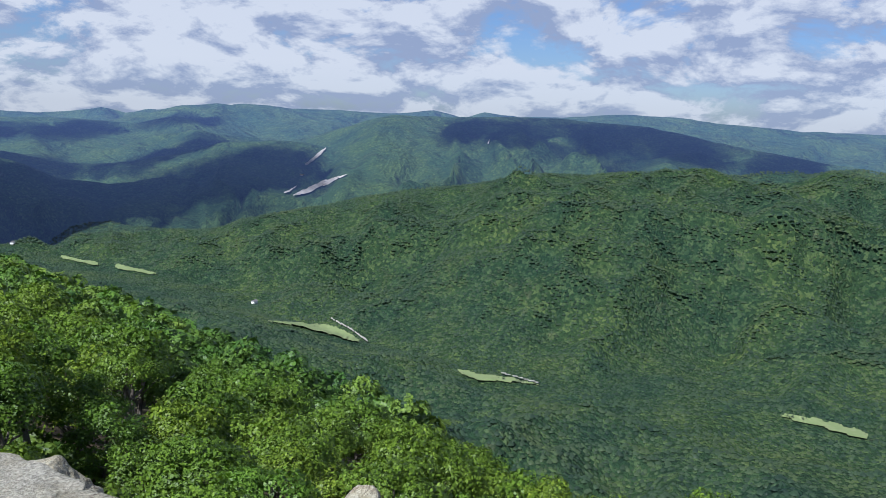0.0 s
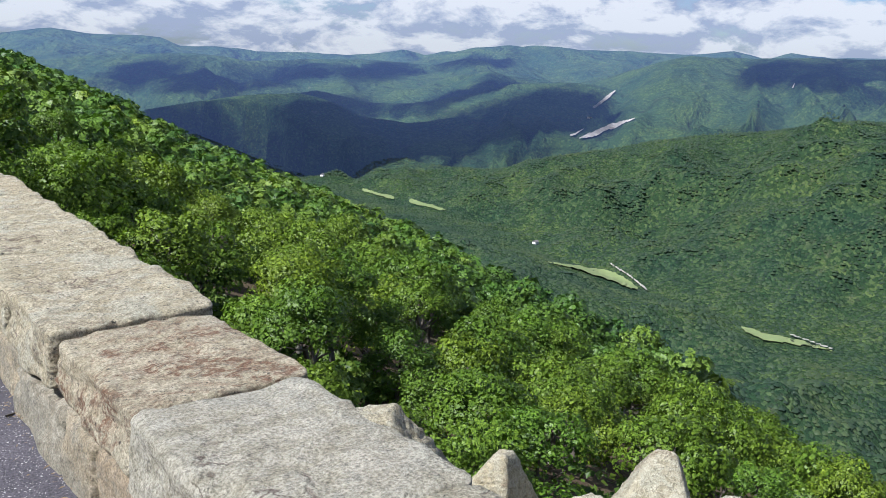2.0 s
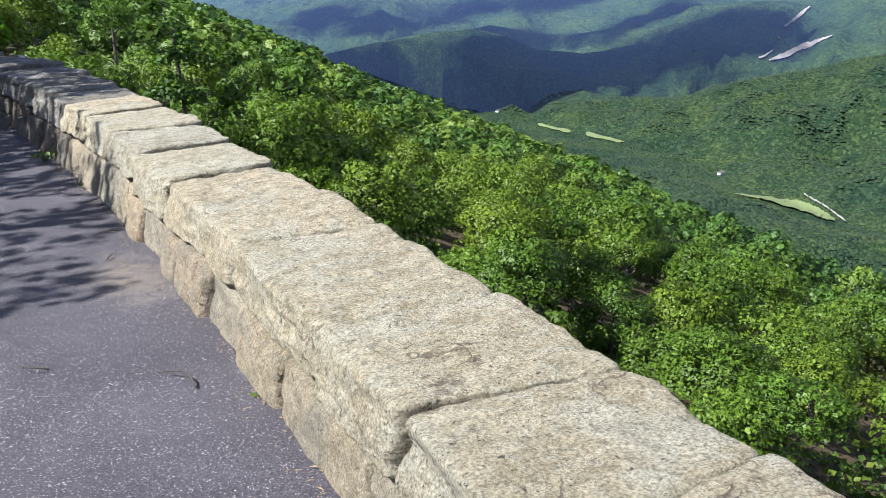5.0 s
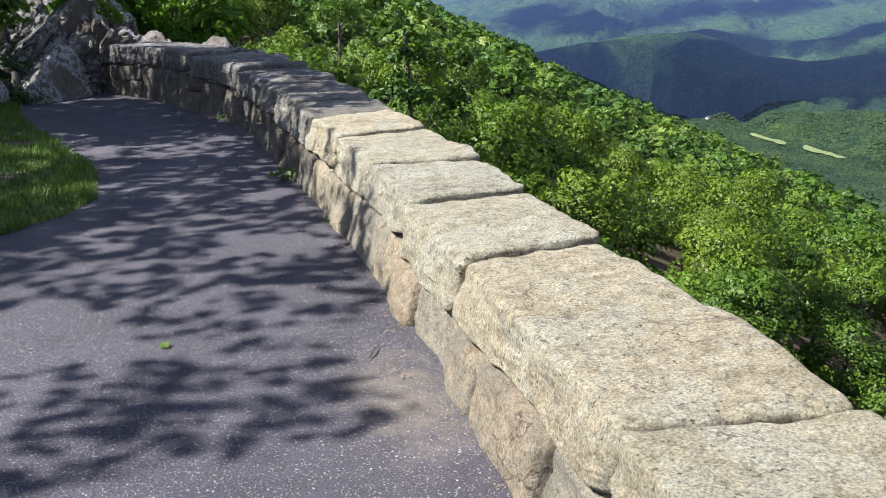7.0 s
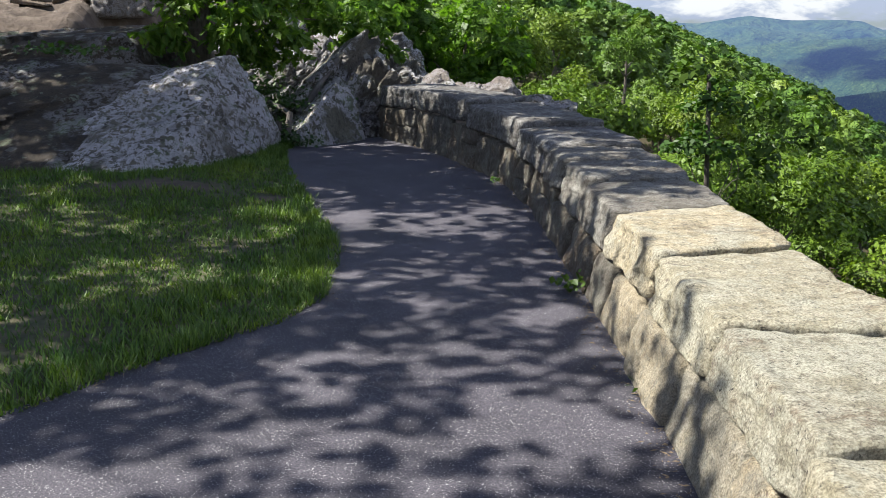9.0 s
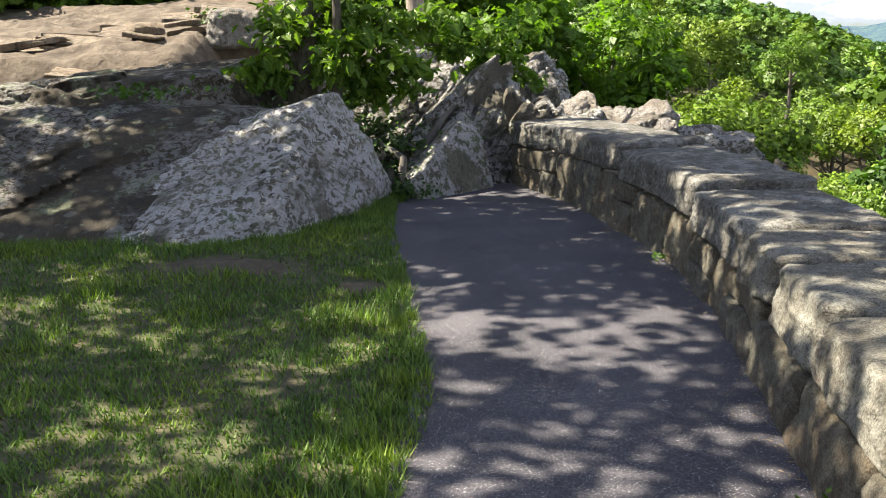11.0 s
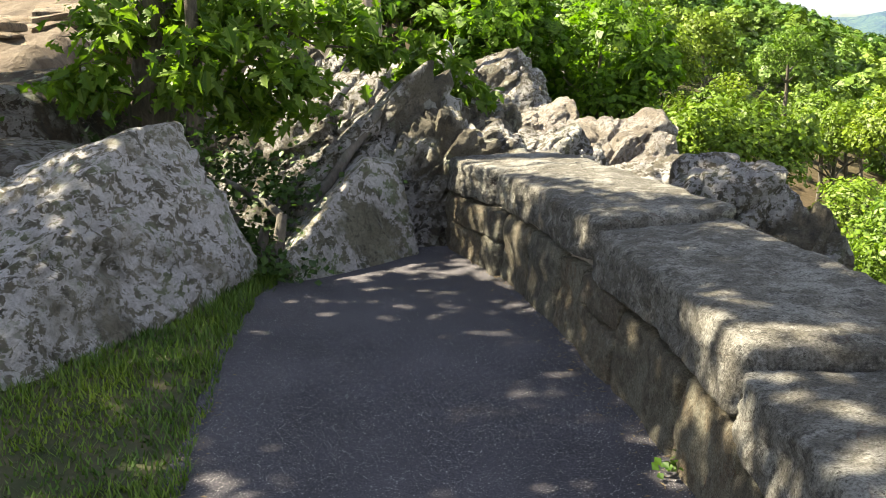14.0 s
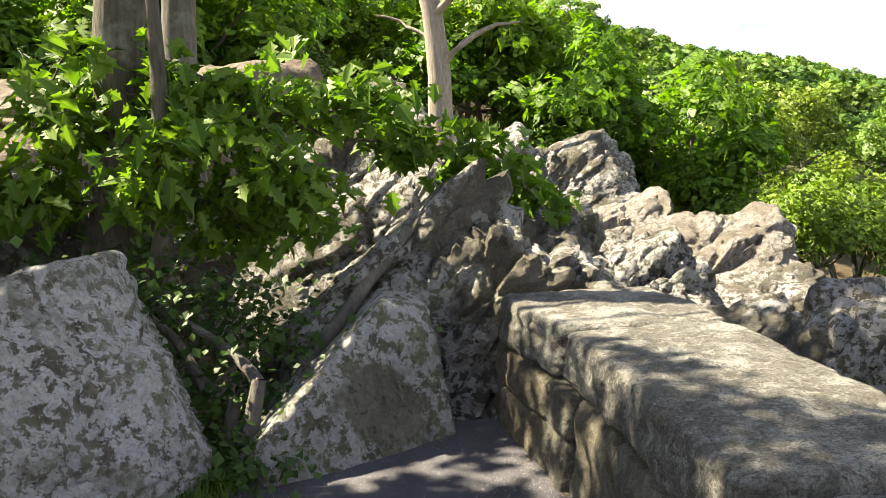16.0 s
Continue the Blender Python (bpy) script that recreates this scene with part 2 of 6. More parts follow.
    vein = ramp(nt, voronoi(nt, warp.outputs[0], 1.5, "DISTANCE_TO_EDGE"), [(0.003, (1, 1, 1)), (0.011, (0, 0, 0))])
    vein = mathn(nt, "MULTIPLY", vein, ramp(nt, noise_tex(nt, v, 3.1, 3, 0.6), grey(0.54, 0.62)))
    c = mixc(nt, mathn(nt, "MULTIPLY", vein, 0.7), c, (0.10, 0.062, 0.05))
    nt.links.new(c, p.inputs["Base Color"])
    p.inputs["Roughness"].default_value = 0.9
    n0 = bump(nt, mathn(nt, "ADD", streak, mathn(nt, "ADD", mid, mathn(nt, "MULTIPLY", crumb, 0.6))), 1.0, 0.034)
    n1 = bump(nt, fine, 0.8, 0.003, n0)
    nt.links.new(bump(nt, mathn(nt, "SUBTRACT", 1.0, vein), 0.7, 0.010, n1), p.inputs["Normal"])
    return m


def boulder_material(name, base_a, base_b, crust=0.5, green=0.4):
    """Bare crag with pale crustose lichen patches and dark streaks."""
    m, nt, p = material(name)
    v = world_coords(nt)
    big = noise_tex(nt, v, 1.6, 7, 0.65, 0.4)
    c = ramp(nt, big, [(0.3, base_a), (0.52, base_b), (0.72, tuple(min(1, x * 1.35) for x in base_b))])
    mp = world_coords(nt, (1.4, 1.4, 0.35))
    dark = noise_tex(nt, mp, 5, 7, 0.7)
    c = mixc(nt, mathn(nt, "MULTIPLY", ramp(nt, dark, grey(0.52, 0.66)), 0.75), c, (0.045, 0.043, 0.045))
    gr = noise_tex(nt, v, 2.2, 6, 0.65)
    c = mixc(nt, mathn(nt, "MULTIPLY", ramp(nt, gr, grey(0.55, 0.63)), green), c, (0.30, 0.36, 0.22))
    fine = noise_tex(nt, v, 48, 6, 0.75)
    speck = noise_tex(nt, v, 13, 9, 0.8)
    c = mixc(nt, mathn(nt, "MULTIPLY", ramp(nt, speck, grey(0.55, 0.61)), 0.7), c, (0.06, 0.055, 0.05))
    # crusts: grey-green films, round pale discs and crisp white patches
    li2 = noise_tex(nt, v, 6.5, 10, 0.72, 0.5)
    c = mixc(nt, mathn(nt, "MULTIPLY", ramp(nt, li2, grey(0.59, 0.61)), crust * 0.8), c, (0.44, 0.45, 0.38))
    sp = voronoi(nt, v, 5.0)
    spc = voronoi(nt, v, 5.0, out="Color")
    jag = mathn(nt, "ADD", sp, mathn(nt, "MULTIPLY", noise_tex(nt, v, 22, 4, 0.6), 0.3))
    disc = mathn(nt, "MULTIPLY", ramp(nt, jag, [(0.40, (1, 1, 1)), (0.45, (0, 0, 0))]), ramp(nt, spc, grey(0.60, 0.64)))
    c = mixc(nt, mathn(nt, "MULTIPLY", disc, crust), c, (0.60, 0.61, 0.57))
    li = noise_tex(nt, v, 15.0, 10, 0.72, 0.2)
    patch = noise_tex(nt, v, 1.1, 5, 0.6)
    lim = mathn(nt, "MULTIPLY", ramp(nt, li, grey(0.478, 0.493)), ramp(nt, patch, grey(*((0.37, 0.45) if crust > 0.9 else (0.45, 0.51)))))
    lim = mathn(nt, "MULTIPLY", lim, ramp(nt, noise_tex(nt, v, 3.3, 8, 0.75), [(0.36, (0.55, 0.55, 0.55)), (0.50, (1, 1, 1))]))
    c = mixc(nt, mathn(nt, "MULTIPLY", lim, crust), c, (0.92, 0.90, 0.94))
    pit = noise_tex(nt, v, 24, 9, 0.8)
    c = mixc(nt, mathn(nt, "MULTIPLY", ramp(nt, pit, grey(0.57, 0.62)), 0.55), c, (0.08, 0.075, 0.07))
    moss = noise_tex(nt, v, 4.2, 9, 0.75)
    c = mixc(nt, mathn(nt, "MULTIPLY", ramp(nt, moss, grey(0.60, 0.63)), green), c, (0.40, 0.46, 0.33))
    c = mixc(nt, ramp(nt, fine, grey(0.36, 0.60)), mixc(nt, 1.0, c, (0.66, 0.65, 0.64), "MULTIPLY"), mixc(nt, 1.0, c, (1.08, 1.08, 1.08), "MULTIPLY"))
    nt.links.new(c, p.inputs["Base Color"])
    p.inputs["Roughness"].default_value = 0.92
    h = mathn(nt, "ADD", noise_tex(nt, v, 7, 12, 0.80), mathn(nt, "MULTIPLY", fine, 0.3))
    nt.links.new(bump(nt, h, 1.0, 0.16), p.inputs["Normal"])
    return m


def leaf_material(name, dark, light, trans=0.35, per_object=True, cut=0.0, drift=0.0):
    m, nt, p = material(name)
    isl = island_random(nt)
    c = ramp(nt, isl, [(0.0, dark), (1.0, light)])
    if per_object:
        ob = obj_random(nt)
        tint = ramp(nt, ob, [(0.0, (0.66, 0.78, 0.70)), (0.35, (0.92, 0.96, 0.85)), (0.7, (1.18, 1.08, 0.85)), (1.0, (0.80, 0.95, 0.9))])
        c = mixc(nt, 1.0, c, tint, "MULTIPLY")
    if drift:
        # stands of lighter and darker trees
        dn = noise_tex(nt, world_coords(nt), drift, 3, 0.6)
        c = mixc(nt, 1.0, c, ramp(nt, dn, [(0.32, (0.60, 0.74, 0.72)), (0.5, (1.0, 1.0, 0.9)), (0.68, (1.45, 1.25, 0.85))]), "MULTIPLY")
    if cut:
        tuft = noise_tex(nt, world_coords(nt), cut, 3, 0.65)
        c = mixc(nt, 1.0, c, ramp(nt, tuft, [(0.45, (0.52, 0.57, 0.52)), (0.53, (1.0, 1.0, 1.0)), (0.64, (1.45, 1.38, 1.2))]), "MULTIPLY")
    nt.links.new(c, p.inputs["Base Color"])
    p.inputs["Roughness"].default_value = 0.5
    p.inputs["Specular IOR Level"].default_value = 0.35
    tr = nt.nodes.new("ShaderNodeBsdfTranslucent")
    nt.links.new(mixc(nt, 1.0, c, (1.2, 1.35, 0.55), "MULTIPLY"), tr.inputs["Color"])
    mx = nt.nodes.new("ShaderNodeMixShader")
    mx.inputs[0].default_value = trans
    nt.links.new(p.outputs[0], mx.inputs[1])
    nt.links.new(tr.outputs[0], mx.inputs[2])
    last = mx.outputs[0]
    if cut:
        # gaps between the leaflets of a bough
        hole = ramp(nt, tuft, [(0.435, (0, 0, 0)), (0.45, (1, 1, 1))])
        gap = nt.nodes.new("ShaderNodeBsdfTransparent")
        m2 = nt.nodes.new("ShaderNodeMixShader")
        nt.links.new(hole, m2.inputs[0])
        nt.links.new(gap.outputs[0], m2.inputs[1])
        nt.links.new(last, m2.inputs[2])
        last = m2.outputs[0]
    nt.links.new(last, nt.nodes["Material Output"].inputs["Surface"])
    return m


def bark_material(name, a, b):
    m, nt, p = material(name)
    v = coords(nt, "Object", (1, 1, 0.18))
    w = noise_tex(nt, v, 26, 7, 0.7, 0.4)
    c = ramp(nt, w, [(0.3, a), (0.65, b)])
    big = noise_tex(nt, coords(nt), 4, 4, 0.6)
    c = mixc(nt, mathn(nt, "MULTIPLY", ramp(nt, big, grey(0.55, 0.68)), 0.5), c, (0.30, 0.31, 0.27))
    nt.links.new(c, p.inputs["Base Color"])
    p.inputs["Roughness"].default_value = 0.95
    nt.links.new(bump(nt, w, 1.0, 0.03), p.inputs["Normal"])
    return m


def forest_floor_material(name="ground", haze=False):
    """Leaf litter and grass near by, closed tree canopy on the far slopes."""
    m, nt, p = material(name)
    v = world_coords(nt)
    # far canopy: crowns about nine metres across
    vj = nt.nodes.new("ShaderNodeVectorMath")
    vj.operation = "ADD"
    jn = nt.nodes.new("ShaderNodeTexNoise")
    jn.inputs["Scale"].default_value = 0.05
    nt.links.new(v, jn.inputs["Vector"])
    sc = nt.nodes.new("ShaderNodeVectorMath")
    sc.operation = "SCALE"
    sc.inputs["Scale"].default_value = 9.0
    nt.links.new(jn.outputs["Color"], sc.inputs[0])
    nt.links.new(v, vj.inputs[0])
    nt.links.new(sc.outputs[0], vj.inputs[1])
    crown = voronoi(nt, vj.outputs[0], 0.17)
    crown_col = voronoi(nt, vj.outputs[0], 0.17, out="Color")
    tuft = voronoi(nt, v, 0.30)
    stand = noise_tex(nt, v, 0.006, 5, 0.6)
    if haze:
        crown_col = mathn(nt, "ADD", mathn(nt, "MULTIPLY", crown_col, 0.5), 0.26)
    # crown tones lean to blue-green, holding some of the valley's haze
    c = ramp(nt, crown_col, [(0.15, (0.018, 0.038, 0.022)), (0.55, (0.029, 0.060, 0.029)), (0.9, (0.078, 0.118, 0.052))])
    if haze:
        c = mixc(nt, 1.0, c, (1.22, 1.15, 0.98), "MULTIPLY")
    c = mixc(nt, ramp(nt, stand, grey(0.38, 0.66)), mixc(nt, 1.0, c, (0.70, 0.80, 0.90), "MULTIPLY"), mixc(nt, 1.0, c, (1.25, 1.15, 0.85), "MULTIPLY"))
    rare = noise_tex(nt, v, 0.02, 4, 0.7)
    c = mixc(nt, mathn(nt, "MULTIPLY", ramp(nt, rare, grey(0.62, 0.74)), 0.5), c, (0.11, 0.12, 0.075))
    # near soil and litter
    near = noise_tex(nt, v, 3.0, 7, 0.7)
    litter = ramp(nt, near, [(0.3, (0.045, 0.035, 0.022)), (0.55, (0.10, 0.075, 0.048)), (0.75, (0.16, 0.125, 0.085))])
    sep = nt.nodes.new("ShaderNodeVectorMath")
    sep.operation = "LENGTH"
    nt.links.new(v, sep.inputs[0])
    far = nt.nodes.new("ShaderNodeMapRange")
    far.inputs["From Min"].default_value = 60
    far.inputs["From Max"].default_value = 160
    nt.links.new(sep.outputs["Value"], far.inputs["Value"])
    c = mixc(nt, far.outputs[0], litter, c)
    nt.links.new(c, p.inputs["Base Color"])
    p.inputs["Roughness"].default_value = 0.95
    p.inputs["Specular IOR Level"].default_value = 0.1
    lump = noise_tex(nt, v, 0.20, 4, 0.65)
    h = mathn(nt, "ADD", mathn(nt, "MULTIPLY", crown, -1.2 if haze else -3.5), mathn(nt, "MULTIPLY", lump, 7.0))
    if haze:
        # spurs and side valleys of the far ridges
        h = mathn(nt, "ADD", h, mathn(nt, "MULTIPLY", noise_tex(nt, v, 0.0045, 6, 0.55, 0.3), 190.0))
    hf = mathn(nt, "MULTIPLY", h, far.outputs[0])
    b1 = bump(nt, hf, 0.9, 1.0)
    nt.links.new(bump(nt, near, 0.4, 0.03, b1), p.inputs["Normal"])
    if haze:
        # distance haze put in as a bluish glow of the ridges, growing with range
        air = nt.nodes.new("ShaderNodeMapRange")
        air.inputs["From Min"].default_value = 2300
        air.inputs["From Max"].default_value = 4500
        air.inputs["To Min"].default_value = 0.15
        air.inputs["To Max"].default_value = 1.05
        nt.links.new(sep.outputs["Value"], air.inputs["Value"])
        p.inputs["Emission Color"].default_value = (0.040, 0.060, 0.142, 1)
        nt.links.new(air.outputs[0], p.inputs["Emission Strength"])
    return m


def simple_noise(name, stops, scale, rough=0.9, bump_d=0.01, bump_s=0.4):
    m, nt, p = material(name)
    v = world_coords(nt)
    n = noise_tex(nt, v, scale, 7, 0.68)
    nt.links.new(ramp(nt, n, stops), p.inputs["Base Color"])
    p.inputs["Roughness"].default_value = rough
    nt.links.new(bump(nt, n, bump_s, bump_d), p.inputs["Normal"])
    return m


M_ASPHALT = asphalt_material()
M_CAP = stone_material("cap_stone", [(0.527, 0.473, 0.341), (0.559, 0.504, 0.372), (0.496, 0.473, 0.372), (0.573, 0.496, 0.349), (0.488, 0.465, 0.372)],
                       (0.204, 0.153, 0.105), (0.503, 0.496, 0.408), 1.0, 0.8, 0.02)
M_CAP_RED = stone_material("rusty_cap_stone", [(0.541, 0.477, 0.353), (0.541, 0.477, 0.353)], (0.180, 0.090, 0.050), (0.504, 0.468, 0.360), 1.0, 0.7, 0.10)
M_CAP_GREY = stone_material("grey_cap_stone", [(0.526, 0.500, 0.418), (0.526, 0.500, 0.418)], (0.216, 0.166, 0.122), (0.461, 0.446, 0.382), 1.0, 0.45)
# greyer lichened stone, its tones also lowered for the trees' shade on it
M_CAP_DARK = stone_material("shaded_lichened_cap_stone", [(0.145, 0.138, 0.132), (0.178, 0.168, 0.158), (0.155, 0.148, 0.142)], (0.100, 0.078, 0.062), (0.39, 0.385, 0.375), 1.0, 0.95)
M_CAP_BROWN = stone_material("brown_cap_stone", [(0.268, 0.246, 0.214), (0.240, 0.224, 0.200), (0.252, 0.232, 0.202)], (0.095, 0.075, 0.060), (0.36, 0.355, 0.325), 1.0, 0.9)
M_FACE = stone_material("face_stone", [(0.477, 0.418, 0.312), (0.526, 0.443, 0.312), (0.443, 0.410, 0.336), (0.508, 0.402, 0.279), (0.526, 0.467, 0.353)],
                        (0.166, 0.112, 0.072), (0.274, 0.266, 0.223), 1.2, 0.5)
# face stone with the far end's shade put into its tones
M_FACE_DARK = stone_material("shaded_face_stone", [(0.145, 0.126, 0.100), (0.187, 0.149, 0.106), (0.128, 0.121, 0.111), (0.170, 0.129, 0.093)], (0.128, 0.072, 0.043), (0.255, 0.246, 0.204), 1.2, 0.6)
M_MORTAR = simple_noise("mortar", [(0.3, (0.25, 0.215, 0.185)), (0.7, (0.40, 0.35, 0.305))], 40, 0.95, 0.004)
M_BOULDER = boulder_material("lichen_boulder", (0.145, 0.130, 0.106), (0.36, 0.332, 0.278), 1.0, 0.7)
M_SLAB = boulder_material("leaning_slab", (0.15, 0.145, 0.112), (0.33, 0.315, 0.24), 0.8, 0.9)
# dark brown rock, its tones lowered further for the deep shade on it
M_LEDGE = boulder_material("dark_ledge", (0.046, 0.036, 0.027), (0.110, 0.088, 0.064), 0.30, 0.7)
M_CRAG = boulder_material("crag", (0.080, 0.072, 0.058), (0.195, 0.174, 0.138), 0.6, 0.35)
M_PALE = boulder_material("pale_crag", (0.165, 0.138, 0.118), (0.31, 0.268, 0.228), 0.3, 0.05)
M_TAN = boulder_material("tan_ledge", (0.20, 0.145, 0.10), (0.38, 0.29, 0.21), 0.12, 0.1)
M_TERRACE = simple_noise("worn_earth", [(0.32, (0.060, 0.043, 0.032)), (0.5, (0.120, 0.092, 0.070)), (0.68, (0.20, 0.162, 0.128))], 2.8, 0.95, 0.16, 0.9)
M_SOIL = simple_noise("bare_soil", [(0.3, (0.045, 0.034, 0.024)), (0.55, (0.095, 0.070, 0.048)), (0.75, (0.16, 0.122, 0.09))], 9, 0.95, 0.02)
M_TURF = simple_noise("turf", [(0.3, (0.034, 0.048, 0.016)), (0.48, (0.060, 0.064, 0.028)), (0.68, (0.12, 0.094, 0.056))], 6, 0.95, 0.03)
M_GRASS = leaf_material("grass", (0.052, 0.108, 0.018), (0.175, 0.268, 0.056), 0.25, False, 0.0, 2.2)
M_LEAF = leaf_material("leaf", (0.036, 0.084, 0.010), (0.072, 0.138, 0.016), 0.25)
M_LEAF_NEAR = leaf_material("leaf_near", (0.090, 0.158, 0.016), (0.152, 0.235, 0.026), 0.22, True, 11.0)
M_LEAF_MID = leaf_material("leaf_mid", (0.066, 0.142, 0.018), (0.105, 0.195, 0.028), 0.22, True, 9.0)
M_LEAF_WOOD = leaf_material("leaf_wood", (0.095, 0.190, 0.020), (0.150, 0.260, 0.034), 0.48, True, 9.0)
WOOD_TINTS = ((0.090, 0.172, 0.026), (0.108, 0.192, 0.030), (0.072, 0.152, 0.028), (0.124, 0.202, 0.034))
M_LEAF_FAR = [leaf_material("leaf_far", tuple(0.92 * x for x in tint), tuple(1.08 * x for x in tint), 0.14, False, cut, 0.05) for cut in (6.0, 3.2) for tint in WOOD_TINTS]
M_LEAF_BOUGH = leaf_material("bough_leaf", (0.058, 0.128, 0.014), (0.150, 0.240, 0.034), 0.45, False)
# far crowns toned bluish and low in contrast in place of haze
M_CANOPY = leaf_material("far_canopy", (0.016, 0.032, 0.021), (0.041, 0.068, 0.035), 0.0, False, 0.0, 0.012)
# leaf green darkened for the shade under the boughs
M_UNDER = leaf_material("shaded_undergrowth_leaf", (0.022, 0.055, 0.010), (0.060, 0.115, 0.020), 0.25, False)
M_UNDERWOOD = leaf_material("bramble_leaf", (0.050, 0.100, 0.014), (0.120, 0.185, 0.030), 0.3, False, 0.0, 0.8)
M_NEEDLE = leaf_material("needle", (0.035, 0.065, 0.025), (0.08, 0.11, 0.045), 0.2)
M_BARK = bark_material("bark", (0.045, 0.038, 0.032), (0.14, 0.12, 0.10))
M_BARK_GREY = bark_material("bark_grey", (0.070, 0.061, 0.054), (0.175, 0.157, 0.142))
M_DEADWOOD = bark_material("dead_wood", (0.20, 0.15, 0.12), (0.42, 0.36, 0.31))
M_GROUND = forest_floor_material()
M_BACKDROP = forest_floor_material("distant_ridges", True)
M_MEADOW = simple_noise("meadow", [(0.3, (0.13, 0.18, 0.065)), (0.55, (0.165, 0.21, 0.085)), (0.75, (0.21, 0.235, 0.12))], 0.05, 0.95, 0.2)
M_SCREE = simple_noise("scree", [(0.3, (0.20, 0.19, 0.20)), (0.5, (0.38, 0.36, 0.36)), (0.75, (0.50, 0.48, 0.47))], 0.06, 0.95, 0.6)
M_ROAD = simple_noise("gravel_road", [(0.3, (0.26, 0.25, 0.22)), (0.7, (0.36, 0.35, 0.32))], 0.3, 0.95, 0.05)
M_WHITE = simple_noise("white_boards", [(0.3, (0.70, 0.70, 0.68)), (0.7, (0.82, 0.82, 0.80))], 0.8, 0.6, 0.01)
M_ROOF = simple_noise("roofing", [(0.3, (0.10, 0.10, 0.11)), (0.7, (0.20, 0.19, 0.19))], 1.2, 0.7, 0.02)

# ---- plan of the place ----
# inner foot of the parapet, x over y
FOOT_Y = [-9.0, -7.0, -5.0, -2.85, -0.9, 0.6, 1.8, 3.75, 5.0, 6.1, 7.0, 7.7, 8.65, 10.05, 11.3, 12.15]
FOOT_X = [-0.62, -0.36, -0.1, 0.155, 0.42, 0.595, 0.715, 0.83, 0.88, 0.94, 0.965, 0.93, 0.83, 0.47, 0.06, -0.40]
_yy = np.linspace(-9.5, 12.4, 900)
_xx = np.interp(_yy, FOOT_Y, FOOT_X)
_k = np.exp(-0.5 * (np.arange(-30, 31) / 12.0) ** 2)
_xx = np.convolve(np.pad(_xx, 30, mode="reflect", reflect_type="odd"), _k / _k.sum(), "valid")


def foot_x(y):
    return np.interp(y, _yy, _xx)


def wall_top(y):
    return np.interp(y, [-9, 1, 3.8, 7, 8.6, 10.4, 12.4], [0.41, 0.41, 0.465, 0.54, 0.60, 0.66, 0.66])


def wall_width(y):
    return np.interp(y, [-9, -3.5, -2.8, 1, 3.8, 7, 9, 12.4], [0.48, 0.48, 0.56, 0.575, 0.60, 0.66, 0.74, 0.80])


def wall_lean(y):
    return np.interp(y, [-9, -3, 0, 4, 7, 12.4], [0.03, 0.03, 0.09, 0.15, 0.10, 0.10])


def wall_point(y, d, z):
    """Points at y along the parapet, d outwards from its inner foot, z up."""
    slope = (foot_x(y + 0.05) - foot_x(y - 0.05)) / 0.1
    n = np.sqrt(1 + slope * slope)
    return np.stack([foot_x(y) + d / n, y - d * slope / n, z + 0 * y], -1)


# the asphalt's left edge, x over y
EDGE_Y = [-9, 1.5, 2.6, 3.64, 4.0, 4.6, 5.0, 6.0, 6.5, 7.4, 8.5, 9.6, 10.5, 11.1]
EDGE_X = [-7, -6.0, -3.3, -1.62, -1.35, -0.78, -0.58, -0.56, -0.62, -0.84, -1.06, -1.28, -1.43, -1.36]

# the skyline of our own wooded mountain: azimuth, height angle, distance
OWN_AZ = [-180, -60, -25, -15, -8, -3, 1, 5, 10, 15, 20, 25, 30, 35, 40, 45, 50, 55, 60, 67, 73, 80, 90, 110, 180]
OWN_EL = [6, 8, 9.5, 9.5, 8.5, 6.5, 4.7, 3.3, 2.55, 0.9, -1.1, -3.5, -6.2, -8.1, -10.3, -12.3, -14.2, -15.9, -17.6, -20.0, -21.3, -23.2, -25, -20, 6]
OWN_R = [60, 60, 60, 65, 80, 110, 260, 380, 480, 500, 470, 420, 360, 300, 250, 200, 155, 125, 100, 75, 60, 50, 45, 45, 60]
# the valley floor, the wooded hill across it and the ridges behind
FAR_AZ = [10, 20, 30, 40, 45, 53, 57, 61, 65, 72, 80, 90, 110]
VAL_R = [2600, 2600, 2500, 2150, 1950, 1650, 1540, 1440, 1380, 1310, 1270, 1230, 1230]
VAL_Z = [-340, -340, -345, -362, -372, -388, -392, -394, -396, -398, -400, -402, -402]
MID_R = [3000, 3000, 2900, 2550, 2450, 2250, 2280, 2300, 2350, 2400, 2500, 2650, 2700]
MID_CREST = [(10, -4.2), (20, -4.7), (30, -6.0), (38, -8.6), (39.8, -8.3), (41.2, -7.4), (43.4, -7.1), (44.7, -7.5), (46.7, -7.7), (50.2, -7.6), (51.3, -7.05), (53.7, -6.7), (55.9, -6.15),
             (58.8, -5.5), (62.8, -4.8), (66.9, -4.3), (70.5, -4.0), (74.1, -3.55), (79, -3.35), (83.4, -3.35), (85.6, -3.15), (88.1, -2.75), (89.6, -2.85), (93, -3.4), (110, -3.6)]
